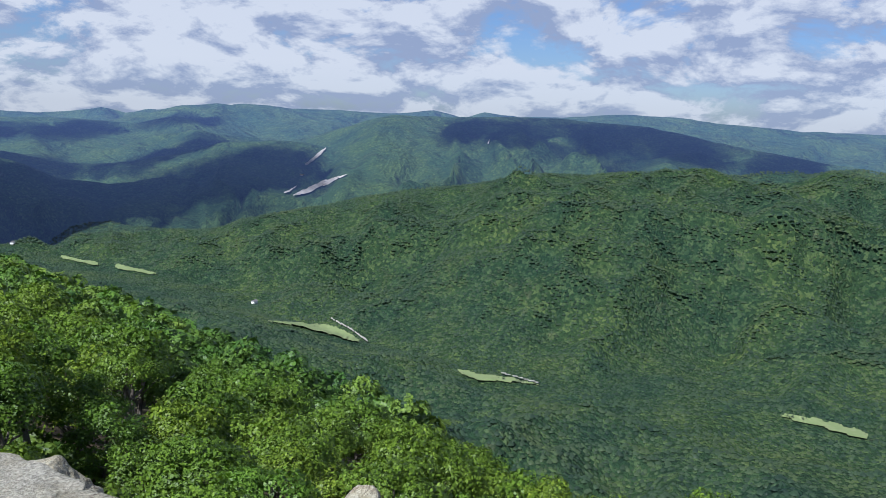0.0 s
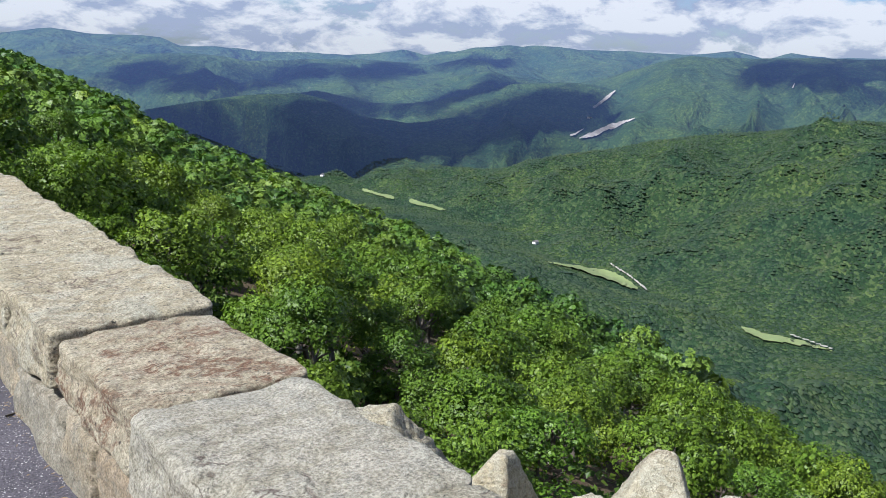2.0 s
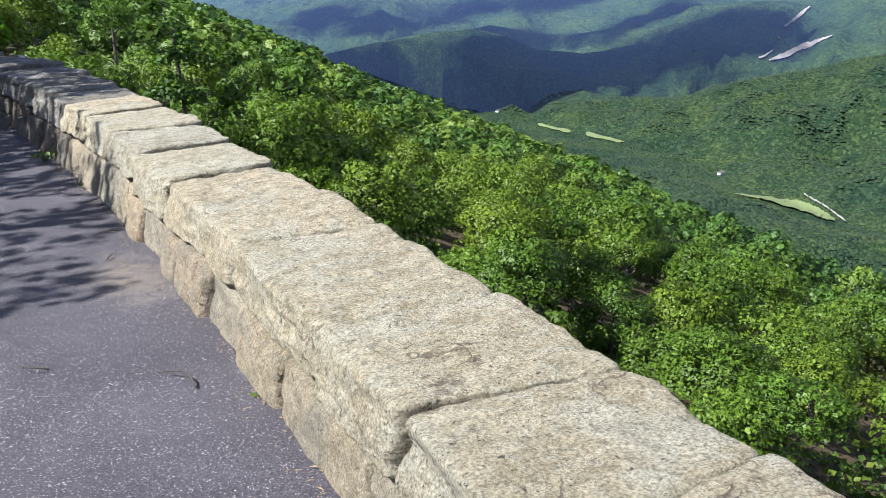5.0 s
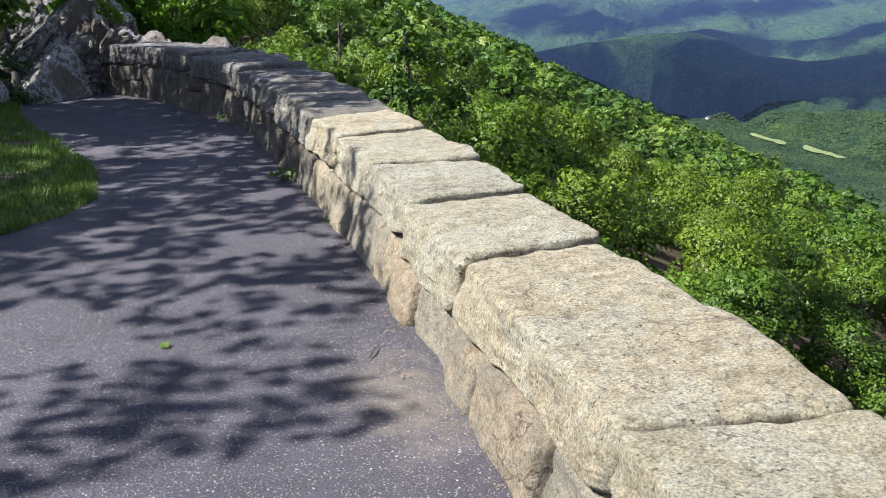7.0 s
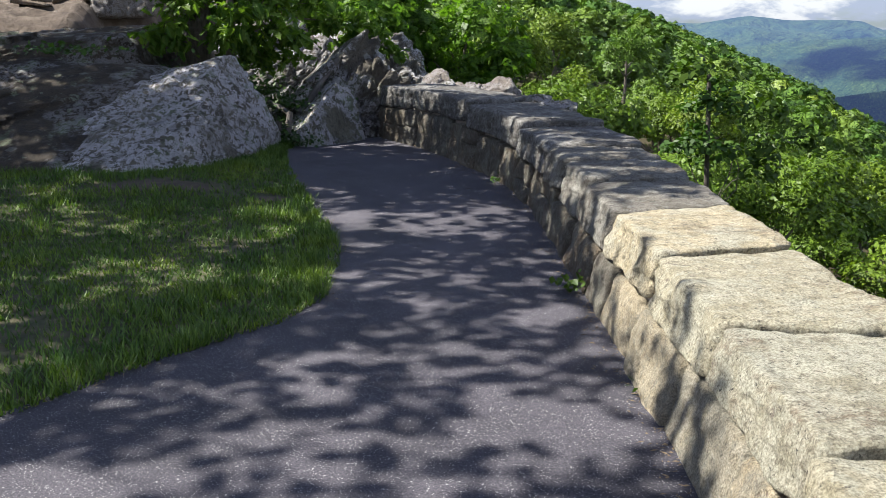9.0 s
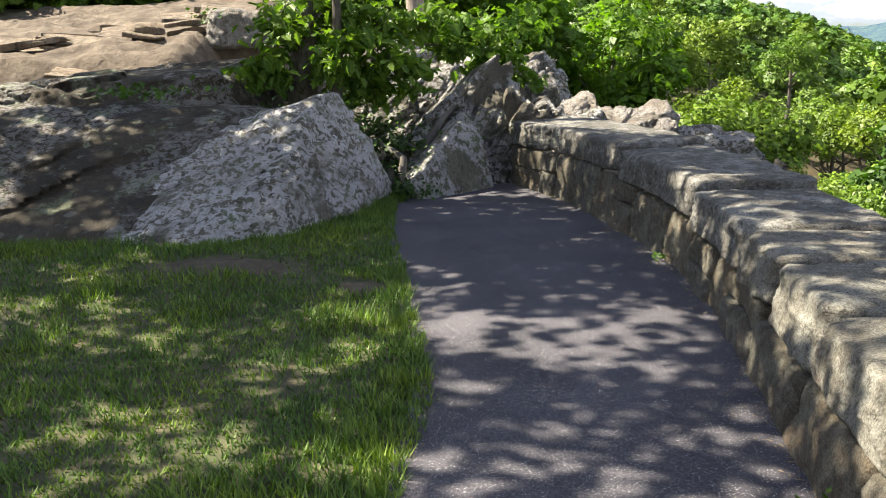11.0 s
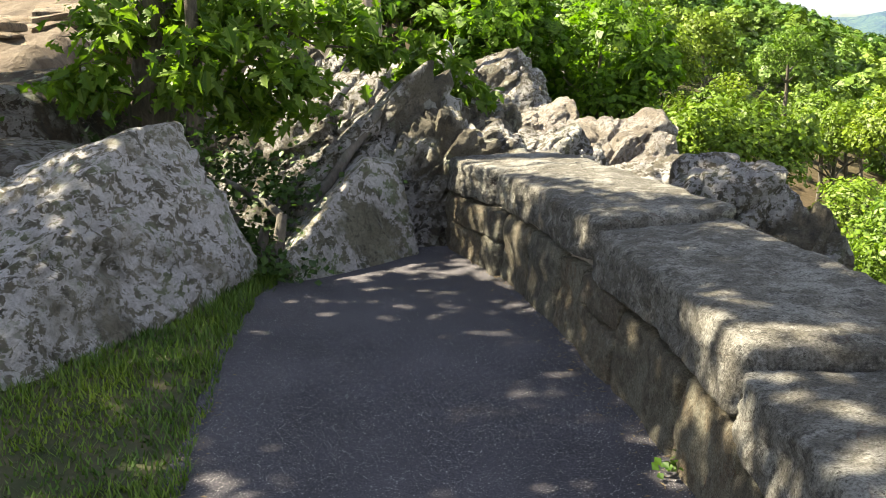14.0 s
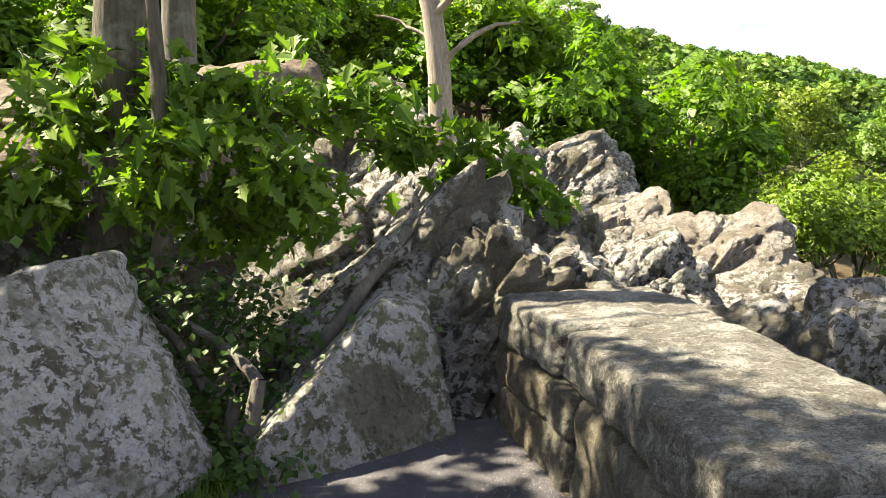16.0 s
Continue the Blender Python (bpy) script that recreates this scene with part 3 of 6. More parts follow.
# each ridge behind: distance, steepness of its near side, crest as azimuth and height angle
RIDGES = [
    (2980, 0.40, [(15, -6), (24, -4.9), (26.8, -4.25), (30.4, -3.65), (33.3, -3.2), (36.2, -3.0), (38.7, -3.65), (40.5, -4.5), (43.4, -4.9), (47, -4.4), (50.1, -4.6), (54, -6), (58, -8)]),
    (3180, 0.40, [(48, -9), (52, -7), (55, -6.2), (58.5, -4.6), (61, -2.9), (63, -2.3), (67, -3.3), (71, -4.3), (74, -3.6), (76, -3.4), (79, -4.2), (84, -6), (90, -7)]),
    (3300, 0.38, [(20, -6), (30, -4.6), (37.4, -2.9), (39.5, -3.3), (41, -3.7), (43.5, -3.65), (46.8, -3.1), (50.2, -2.25), (53, -2.0), (55.1, -2.1), (58, -2.8), (62, -4), (70, -6)]),
    (3560, 0.36, [(30, -7), (51, -4), (53.7, -2.6), (54.8, -2.15), (57.3, -1.17), (59.1, -0.57), (60.9, -0.12), (64.5, -0.29), (68.2, -0.1), (71.8, -0.05), (77.1, -0.5), (80.5, -1.08), (85.5, -1.9), (90.7, -2.5), (110, -3.5)]),
    (3620, 0.34, [(15, -4), (24.8, -3.1), (27.6, -3.15), (30.4, -3.45), (33.7, -2.3), (36.2, -2.7), (39.4, -2.25), (41.2, -2.95), (44.1, -2.6), (46.8, -1.8), (48.5, -1.42), (50, -1.8), (53, -3), (60, -6)]),
    (3980, 0.34, [(5, -1.6), (21.2, -1.4), (24.3, -1.07), (27, -0.95), (29.8, -0.84), (34.1, -1.26), (36.6, -1.03), (40.2, -0.95), (43.6, -1.15), (45.2, -1.17), (47.2, -0.6), (48.5, -0.9), (50.2, -1.8), (54, -2.6), (60, -5)]),
    (4380, 0.32, [(38, -3), (44.6, -0.68), (47.2, -0.15), (49.9, 0.15), (52.3, 0.16), (54.4, -0.01), (56.6, 0.02), (59.1, -0.07), (60.9, -0.16), (66, -0.8), (70.3, -0.17), (73.2, 0.1), (75.6, 0.29), (78.8, 0.18), (83.1, -0.18), (86.6, -0.36), (90.5, -0.6), (110, -1.2)]),
    (4760, 0.30, [(5, 0), (16.5, 0.15), (19.1, 0.04), (22, 0.42), (24.4, 0.11), (28.1, 0.05), (29.2, -0.41), (31.3, -0.42), (35.2, -0.69), (39.5, -0.7), (42.3, -0.41), (43.1, -0.28), (44.4, -0.58), (45.5, -0.37), (50, -0.3),
                  (60.5, -0.1), (62, 0.02), (63.4, 0.18), (65.3, -0.26), (66.7, 0.14), (68.9, -0.04), (72, -0.1), (80, -0.4), (110, -0.5)]),
]
EYE = 1.4


def tan_deg(a):
    return np.tan(np.radians(a))


def canopy(az, r):
    """Height of the tree tops on our own mountain: a long even slope that leaves the overlook a little below it."""
    el, rc = np.interp(az, OWN_AZ, OWN_EL), np.interp(az, OWN_AZ, OWN_R)
    g = np.clip(r / rc, 0, 1)
    near = -2.0 - 3.0 * sstep(32, 12, r)
    return near * (1 - g) + EYE * g + np.maximum(r, rc) * tan_deg(el) * g, rc


def tree_height(r):
    return np.interp(r, [8, 20, 60, 200], [2.8, 4.2, 7.5, 9.0])


def inside(x, y):
    """Metres outwards from the parapet's inner foot (negative on the path's side)."""
    yc = np.clip(y, -9, 12.2)
    d = x - foot_x(yc)
    past = np.maximum(y - 12.2, 0)
    return d + 0.25 * past


LINE_X = [-14, -7, -4.5, -3.2, -2.4, -1.6, -1.2, -0.5, 0.3, 1.2, 4]
LINE_Y = [7.9, 8.1, 8.5, 8.7, 9.3, 10.8, 11.9, 12.3, 13.0, 17.0, 24]


def lawn_z(x, y):
    return 0.13 * sstep(6.3, 8.6, y) * sstep(-0.9, -2.2, x)


def height(x, y):
    r = np.hypot(x, y)
    az = np.degrees(np.arctan2(x, y))
    # the overlook itself
    d = inside(x, y)
    rise = sstep(0.0, 2.4, y - np.interp(x, LINE_X, LINE_Y) - 0.2)
    flat = -0.03 + lawn_z(x, y) + rise * (1.22 + 0.09 * np.clip(y - 10, 0, 8.5) * sstep(-1.0, -3.0, x)) * sstep(2.5, -1.2, x)
    w = 0.62
    shelf = 0.7 + 6.2 * sstep(-7.0, -4.5, y) * sstep(2.2, 0.6, y)
    drop = -0.45 - 0.64 * np.clip(d - w, 0, shelf) - 0.35 * sstep(0, 1.0, d - w) - 1.15 * np.clip(d - w - shelf, 0, None)
    local = np.where(d > w, drop, np.where(d > 0.1, -0.12, flat))
    # the wooded slope round it
    top, rc = canopy(az, r)
    hill = top - tree_height(r)
    west = sstep(-30, -60, az) + sstep(115, 150, az)
    hill = hill * (1 - np.clip(west, 0, 1)) + np.clip(west, 0, 1) * (1.0 + 0.06 * r)
    h = local + (hill - local) * sstep(9, 15, r)
    # behind the crest: down to the valley, up again, ridge after ridge
    vr, vz = np.interp(az, FAR_AZ, VAL_R), np.interp(az, FAR_AZ, VAL_Z)
    mr = np.interp(az, FAR_AZ, MID_R)
    mz = EYE + mr * tan_deg(np.interp(az, *zip(*MID_CREST))) - 6
    crest = EYE + rc * tan_deg(np.interp(az, OWN_AZ, OWN_EL)) - tree_height(rc)
    out = h
    spur = 0.65 * ridged(np.stack([x / 520, y / 520, 0 * x], -1), 3, 3) + 0.45 * ridged(np.stack([x / 230 + 7, y / 230, 0 * x], -1), 3, 13)
    rough = fbm(np.stack([x / 160, y / 160, 0 * x + 5], -1), 4, 8)
    knots = [(rc, crest), (vr, vz), (mr, mz)]
    for (ra, za), (rb, zb) in zip(knots, knots[1:]):
        f = np.clip((r - ra) / (rb - ra), 0, 1)
        s = f * f * (3 - 2 * f)
        first = ra is rc
        if first:
            s = np.clip(f * 2.2, 0, 1) ** 0.75 * 0.93 + 0.07 * s
        z = za + (zb - za) * s
        amp = (4 * f * (1 - f)) * (0.22 * np.abs(zb - za) + 25) * (1.0 if first else 2.1)
        z = z + spur * amp + rough * 7 * np.minimum(1, 4 * f * (1 - f) + 0.3) * (0.25 if first else 1.0)
        out = np.where((r > ra) & (r <= rb), z, out)
    far = r > mr
    if far.any():
        # ridge behind ridge, each with spurs and side valleys running down its near face
        fx, fy, fr, fa = x[far], y[far], r[far], az[far]
        best = np.maximum(mz[far] - 0.45 * (fr - mr[far]), -430)
        for k, (dist, steep, top) in enumerate(RIDGES):
            zc = EYE + dist * tan_deg(np.interp(fa, *zip(*top))) - 4
            bend = dist + 90 * vnoise(np.stack([fa / 6.0, 0 * fa + 3 * k, 0 * fa], -1), 60 + k)
            d = bend - fr
            lay = fa / 4.2 + 0.40 * vnoise(np.stack([fa / 2.0, fr / 160, 0 * fa + k], -1), 70 + k)
            rib = ridged(np.stack([lay, 0 * fa + 0.5 + fr / 900, 0 * fa + 5 * k], -1), 2, 80 + k)
            run = np.sqrt(d * d + 30.0**2) - 30.0
            zr = zc - run * np.where(d > 0, steep * (1 - 0.44 * rib), 0.55) + 9 * fbm(np.stack([fx / 140, fy / 140, 0 * fx + k], -1), 3, 90 + k) * np.clip(run / 60, 0.15, 1)
            best = np.maximum(best, zr)
        out[far] = best
    out = np.where(r > 4900, -430, out)
    back = np.clip(sstep(4, -6, az) * (az > -170) + sstep(112, 125, az), 0, 1)
    plain = np.where(r > rc, crest - 0.25 * (r - rc) * (1 - np.clip((r - rc) / 6000, 0, 1)), h)
    return np.where(r > rc, out * (1 - back) + plain * back, out)


def ground_z(x, y):
    return float(height(np.array([float(x)]), np.array([float(y)]))[0])


def build_ground():
    az = np.concatenate([np.arange(-180, -30, 3.0), np.arange(-30, 8, 0.8), np.arange(8, 98, 0.36), np.arange(98, 180, 3.0)])
    r = np.concatenate([np.arange(0.4, 14, 0.22), 14 * np.exp(np.arange(0, np.log(4890 / 14), 0.016)), [4890, 4990]])
    A, R = np.meshgrid(np.radians(az), r)
    x, y = (R * np.sin(A)).ravel(), (R * np.cos(A)).ravel()
    z = height(x, y)
    rad = np.hypot(x, y)
    # crown relief on the far woods
    z = z + sstep(300, 900, rad) * 5.0 * fbm(np.stack([x / 90, y / 90, 0 * x], -1), 3, 21)
    z = np.where((rad < 13) & (inside(x, y) < 0.5), np.minimum(z, z + 0.02 * fbm(np.stack([x, y, 0 * x], -1), 3, 2)), z)
    na, nr = len(az), len(r)
    i, j = np.meshgrid(np.arange(nr - 1), np.arange(na), indexing="ij")
    a, b = i * na + j, i * na + (j + 1) % na
    faces = np.stack([b, a, a + na, b + na], -1).reshape(-1, 4)
    verts = np.stack([x, y, z], -1)
    centre = len(verts)
    rows = np.repeat(np.arange(nr - 1), na)
    cut = int(np.searchsorted(r, 2350))
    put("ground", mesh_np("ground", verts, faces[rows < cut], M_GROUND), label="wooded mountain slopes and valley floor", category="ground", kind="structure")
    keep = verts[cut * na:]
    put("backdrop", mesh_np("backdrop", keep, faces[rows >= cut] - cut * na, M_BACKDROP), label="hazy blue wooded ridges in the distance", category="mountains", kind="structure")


build_ground()


# ---- asphalt, turf and soil ----
def strip_mesh(name, ys, left, right, z, mat, cuts, wobble=0.0, seed=0):
    v, f = [], []
    for k, y in enumerate(ys):
        for c in range(cuts + 1):
            t = c / cuts
            v.append((left(y) * (1 - t) + right(y) * t, y, z))
    v = np.array(v, float)
    v[:, 2] += 0.006 * fbm(v * 0.9, 3, seed) + lawn_z(v[:, 0], v[:, 1])
    if wobble:
        edge = np.arange(len(v)) % (cuts + 1) == 0
        v[edge, 0] += wobble * fbm(v[edge] * 4.0, 3, seed + 5)
    w = cuts + 1
    for k in range(len(ys) - 1):
        for c in range(cuts):
            f.append((k * w + c, k * w + c + 1, (k + 1) * w + c + 1, (k + 1) * w + c))
    return mesh_np(name, v, f, mat)


def edge_x(y):
    return float(np.interp(y, EDGE_Y, EDGE_X))


def path_right(y):
    return float(foot_x(min(y, 12.0))) + 0.12


def path_left(y):
    return edge_x(y) if y < 11.1 else -1.36 + (y - 11.1) * 0.95


put("pavement", strip_mesh("pavement", np.arange(-9, 12.1, 0.12), path_left, path_right, 0.0, M_ASPHALT, 24, 0.05, 3),
    label="dark worn asphalt footpath speckled with pale grit", category="footpath", kind="structure")


def lawn_right(y):
    return edge_x(y) + 0.10


def lawn_left(y):
    return min(-9.0, edge_x(y) - 0.2)


put("lawn", strip_mesh("lawn", np.arange(1.2, 11.3, 0.15), lawn_left, lawn_right, -0.012, M_TURF, 40, 0.0, 9),
    label="rough mown grass verge beside the footpath", category="lawn", kind="structure")


BARE = ((-2.25, 8.1, 0.55, 0.20), (-1.15, 7.85, 0.20, 0.16))


def build_bare_earth():
    """Trodden earth showing through the turf."""
    for k, (px, py, rx, ry) in enumerate(BARE):
        a, q = np.meshgrid(np.arange(40) * math.pi / 20, np.linspace(0.02, 1.0, 9))
        out = q * (1 + 0.35 * fbm(np.stack([2 * np.cos(a) + 9 * k, 2 * np.sin(a), 0 * a], -1).reshape(-1, 3), 3, 17).reshape(a.shape))
        x, y = (px + rx * out * np.cos(a)).ravel(), (py + ry * out * np.sin(a)).ravel()
        z = lawn_z(x, y) - 0.012 + 0.010 * (1 - q.ravel() ** 2) - 0.004 + 0.006 * fbm(np.stack([x * 9, y * 9, 0 * x], -1), 3, 19)
        i, j = np.meshgrid(np.arange(8), np.arange(40), indexing="ij")
        f = np.stack([i * 40 + j, i * 40 + (j + 1) % 40, i * 40 + 40 + (j + 1) % 40, i * 40 + 40 + j], -1).reshape(-1, 4)[:, ::-1]
        put("bare_earth", mesh_np("bare_earth", np.stack([x, y, z], -1), f, M_SOIL), label="reddish bare earth worn through the grass", category="ground", kind="structure")


build_bare_earth()


def build_grass():
    rng = np.random.default_rng(4)
    n = 150000
    y = rng.uniform(1.4, 11.2, n)
    ex = np.interp(y, EDGE_Y, EDGE_X)
    x = ex + 0.06 + 0.035 * fbm(np.stack([y * 5, 0 * y, 0 * y], -1), 3, 12) - rng.uniform(0, 1, n) ** 1.3 * 5.5
    line = np.interp(x, LINE_X, LINE_Y)
    bare = fbm(np.stack([x * 0.9, y * 1.6, 0 * x], -1), 3, 6) + 0.50 * sum(np.exp(-(((x - px) / rx) ** 2 + ((y - py) / ry) ** 2)) for px, py, rx, ry in BARE)
    keep = (y < line + 0.5) & (bare + rng.uniform(-0.4, 0.3, n) < 0.34) & (x > -6.5)
    x, y = x[keep], y[keep]
    n = len(x)
    tuft = fbm(np.stack([x * 2.5, y * 2.5, 0 * x], -1), 3, 31)
    edge = np.exp(-np.abs(x - np.interp(y, EDGE_Y, EDGE_X)) * 6)
    foot = np.exp(-np.abs(y - np.interp(x, LINE_X, LINE_Y)) * 4)
    h = (0.022 + 0.050 * np.clip(tuft + 0.3, 0, 1) ** 1.5 + 0.020 * edge + 0.045 * foot) * rng.uniform(0.6, 1.5, n)
    a = rng.uniform(0, 2 * np.pi, n)
    lean = rng.uniform(0.2, 1.1, n) * h
    w = rng.uniform(0.0035, 0.007, n)
    z = -0.012 + lawn_z(x, y)
    dx, dy = np.cos(a), np.sin(a)
    p0 = np.stack([x - dy * w, y + dx * w, z], -1)
    p1 = np.stack([x + dy * w, y - dx * w, z], -1)
    p2 = np.stack([x + dx * lean, y + dy * lean, z + h], -1)
    v = np.stack([p0, p1, p2], 1).reshape(-1, 3)
    put("grass", mesh_np("grass", v, np.arange(3 * n).reshape(-1, 3), M_GRASS, False),
        label="short rough green grass with bare patches", category="grass", kind="stuff")


build_grass()


# ---- the dry-laid stone parapet ----
def unit_box(cuts):
    bm = bmesh.new()
    bmesh.ops.create_cube(bm, size=2.0)
    bmesh.ops.subdivide_edges(bm, edges=bm.edges[:], cuts=cuts, use_grid_fill=True)
    v = np.array([p.co[:] for p in bm.verts])
    f = np.array([[q.index for q in p.verts] for p in bm.faces])
    bm.free()
    return v, f


BOX_HERO, BOX_FINE, BOX_MID = unit_box(24), unit_box(10), unit_box(8)


def wall_stone(name, box, y0, y1, d0, d1, z0, z1, seed, rough, mat, parent, round_k=9.0, skew=(0.0, 0.0), tops=None, label="", hewn=0.0):
    """One stone laid on the parapet's curve between y0 and y1."""
    v, f = box
    p = v.copy()
    big = np.abs(p).max(1)
    soft = (np.abs(p) ** round_k).sum(1) ** (1 / round_k)
    p = p * (big / soft)[:, None]
    d = (d0 + d1) / 2 + p[:, 1] * (d1 - d0) / 2
    y = (y0 + y1) / 2 + p[:, 0] * (y1 - y0) / 2 + (skew[0] + (skew[1] - skew[0]) * (p[:, 0] + 1) / 2) * (d - d0)
    z = (z0 + z1) / 2 + p[:, 2] * (z1 - z0) / 2
    if tops is not None:
        z = z + (p[:, 2] > -0.5) * (tops[0] * p[:, 0] + tops[1] * p[:, 1]) * (z1 - z0) / 2
    lean = wall_lean(y) * np.clip(z / wall_top(y), 0, 1.1)
    q = wall_point(y, d + lean, z)
    n = v / np.linalg.norm(v, axis=1)[:, None]
    a = fbm(q * 2.6 + seed, 3, seed)
    b = ridged(q * np.array([5.0, 3.0, 9.0]) + seed, 3, seed + 3)
    chip = ridged(q * np.array([7.0, 7.0, 16.0]) + seed, 3, seed + 11)
    disp = rough * (0.6 * a + 0.4 * b + 0.35 * chip + 0.30 * fbm(q * 22 + seed, 2, seed + 7))
    if hewn:
        # split faces, scalloped along the edges
        face = sstep(0.55, 0.9, np.abs(v[:, 1]))
        disp = disp + hewn * face * (fbm(q * np.array([4.0, 4.0, 7.0]) + seed, 3, seed + 21) + 0.5 * ridged(q * np.array([3.0, 3.0, 9.0]) + seed, 2, seed + 23) - 0.2)
    # side normals follow the wall
    slope = (foot_x(y + 0.05) - foot_x(y - 0.05)) / 0.1
    m = np.sqrt(1 + slope**2)
    dirs = np.stack([n[:, 1] / m + n[:, 0] * slope / m, n[:, 0] / m - n[:, 1] * slope / m, n[:, 2]], -1)
    q = q + dirs * disp[:, None]
    return put(name, mesh_np(name, q, f, mat), parent, label=label)


def build_parapet():
    rng = random.Random(11)
    wall = put("stone_parapet", None, label="low weathered stone parapet wall with thick cap slabs", category="wall", kind="structure")
    joints = [-9.0, -8.2, -7.3, -6.6, -5.7, -4.95, -4.2, -3.47, -2.76, -2.12, -1.48, -0.90, 0.12, 1.42, 2.25, 3.10, 3.92, 4.75, 5.6, 6.3, 6.95, 8.05, 9.7, 11.35, 12.2]
    turn = [rng.uniform(-0.20, 0.20) for _ in joints]
    thicks = []
    for k, (a, b) in enumerate(zip(joints, joints[1:])):
        mid = (a + b) / 2
        old = mid > 5.6
        t = float(wall_top(mid)) + (rng.uniform(-0.012, 0.012) if not old else 0)
        w = float(wall_width(mid)) + rng.uniform(-0.006, 0.008)
        thick = 0.19 + rng.uniform(-0.025, 0.03) + (0.05 if old else 0)
        thicks.append((b, thick))
        gap = 0.012 if mid < 8 else 0.006
        # the farthest caps take the tones lowered for shade
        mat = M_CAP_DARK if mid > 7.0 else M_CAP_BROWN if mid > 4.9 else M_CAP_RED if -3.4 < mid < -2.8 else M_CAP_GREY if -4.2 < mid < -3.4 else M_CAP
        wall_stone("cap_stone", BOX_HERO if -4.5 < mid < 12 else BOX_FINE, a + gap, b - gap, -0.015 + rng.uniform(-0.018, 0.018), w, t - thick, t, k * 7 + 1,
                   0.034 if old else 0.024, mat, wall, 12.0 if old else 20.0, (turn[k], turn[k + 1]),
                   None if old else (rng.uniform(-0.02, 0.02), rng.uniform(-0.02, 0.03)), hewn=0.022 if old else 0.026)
    y, k = -9.0, 0
    while y < 12.1:
        length = rng.uniform(0.30, 0.78)
        b = min(y + length, 12.2)
        mid = (y + b) / 2
        cap_low = float(wall_top(mid)) - next(th for e, th in thicks if mid <= e + 1e-6) - rng.uniform(0.010, 0.034)
        if rng.random() < 0.30 and cap_low > 0.24:
            s = cap_low * rng.uniform(0.4, 0.62)
            rows = [(-0.06, s - 0.006), (s + 0.006, cap_low)]
        else:
            rows = [(-0.06, cap_low)]
        for z0, z1 in rows:
            k += 1
            # beyond y 4.4 the shade is in the stone's colour
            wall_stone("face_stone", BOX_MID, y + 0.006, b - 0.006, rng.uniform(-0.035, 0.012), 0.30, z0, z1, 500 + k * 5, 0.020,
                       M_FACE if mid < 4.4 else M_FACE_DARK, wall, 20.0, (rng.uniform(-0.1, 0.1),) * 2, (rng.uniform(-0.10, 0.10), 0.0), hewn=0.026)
        y = b
    # outer face, plain coursed stones
    y = -9.0
    while y < 12.0:
        b = min(y + rng.uniform(0.4, 0.8), 12.2)
        mid = (y + b) / 2
        t = float(wall_top(mid)) - 0.21
        w = float(wall_width(mid))
        k += 1
        wall_stone("outer_stone", BOX_MID, y + 0.01, b - 0.01, w - 0.26, w - 0.02, -0.75, t, 900 + k * 5, 0.03, M_FACE, wall, 6.0)
        y = b
    ys = np.arange(-9.0, 12.25, 0.1)
    v = []
    for yy in ys:
        t, w, le = wall_top(yy), wall_width(yy), wall_lean(yy)
        rec, low = np.interp(yy, [3.6, 4.8], [0.022, 0.055]), np.interp(yy, [3.6, 5.6], [0.035, 0.10])
        for d, z in ((rec, -0.1), (rec + 0.012 + le * (t - low) / t, t - low), (w + le - 0.07, t - low), (w - 0.04, -0.7)):
            v.append(wall_point(np.array([yy]), np.array([d]), z)[0])
    v = np.array(v)
    v += 0.006 * np.stack([fbm(v * 9, 2, 1), fbm(v * 9, 2, 2), 0 * v[:, 0]], -1)
    f = []
    for i in range(len(ys) - 1):
        for c in range(3):
            f.append((i * 4 + c, i * 4 + c + 1, i * 4 + c + 5, i * 4 + c + 4))
    put("mortar_core", mesh_np("mortar_core", v, f, M_MORTAR), wall, label="pinkish grey mortar bedding")


# ---- rocks ----
def ico(sub):
    bm = bmesh.new()
    bmesh.ops.create_icosphere(bm, subdivisions=sub, radius=1.0)
    v = np.array([p.co[:] for p in bm.verts])
    f = np.array([[q.index for q in p.verts] for p in bm.faces])
    bm.free()
    return v, f


ICO = {s: ico(s) for s in (3, 4, 5, 6, 7)}


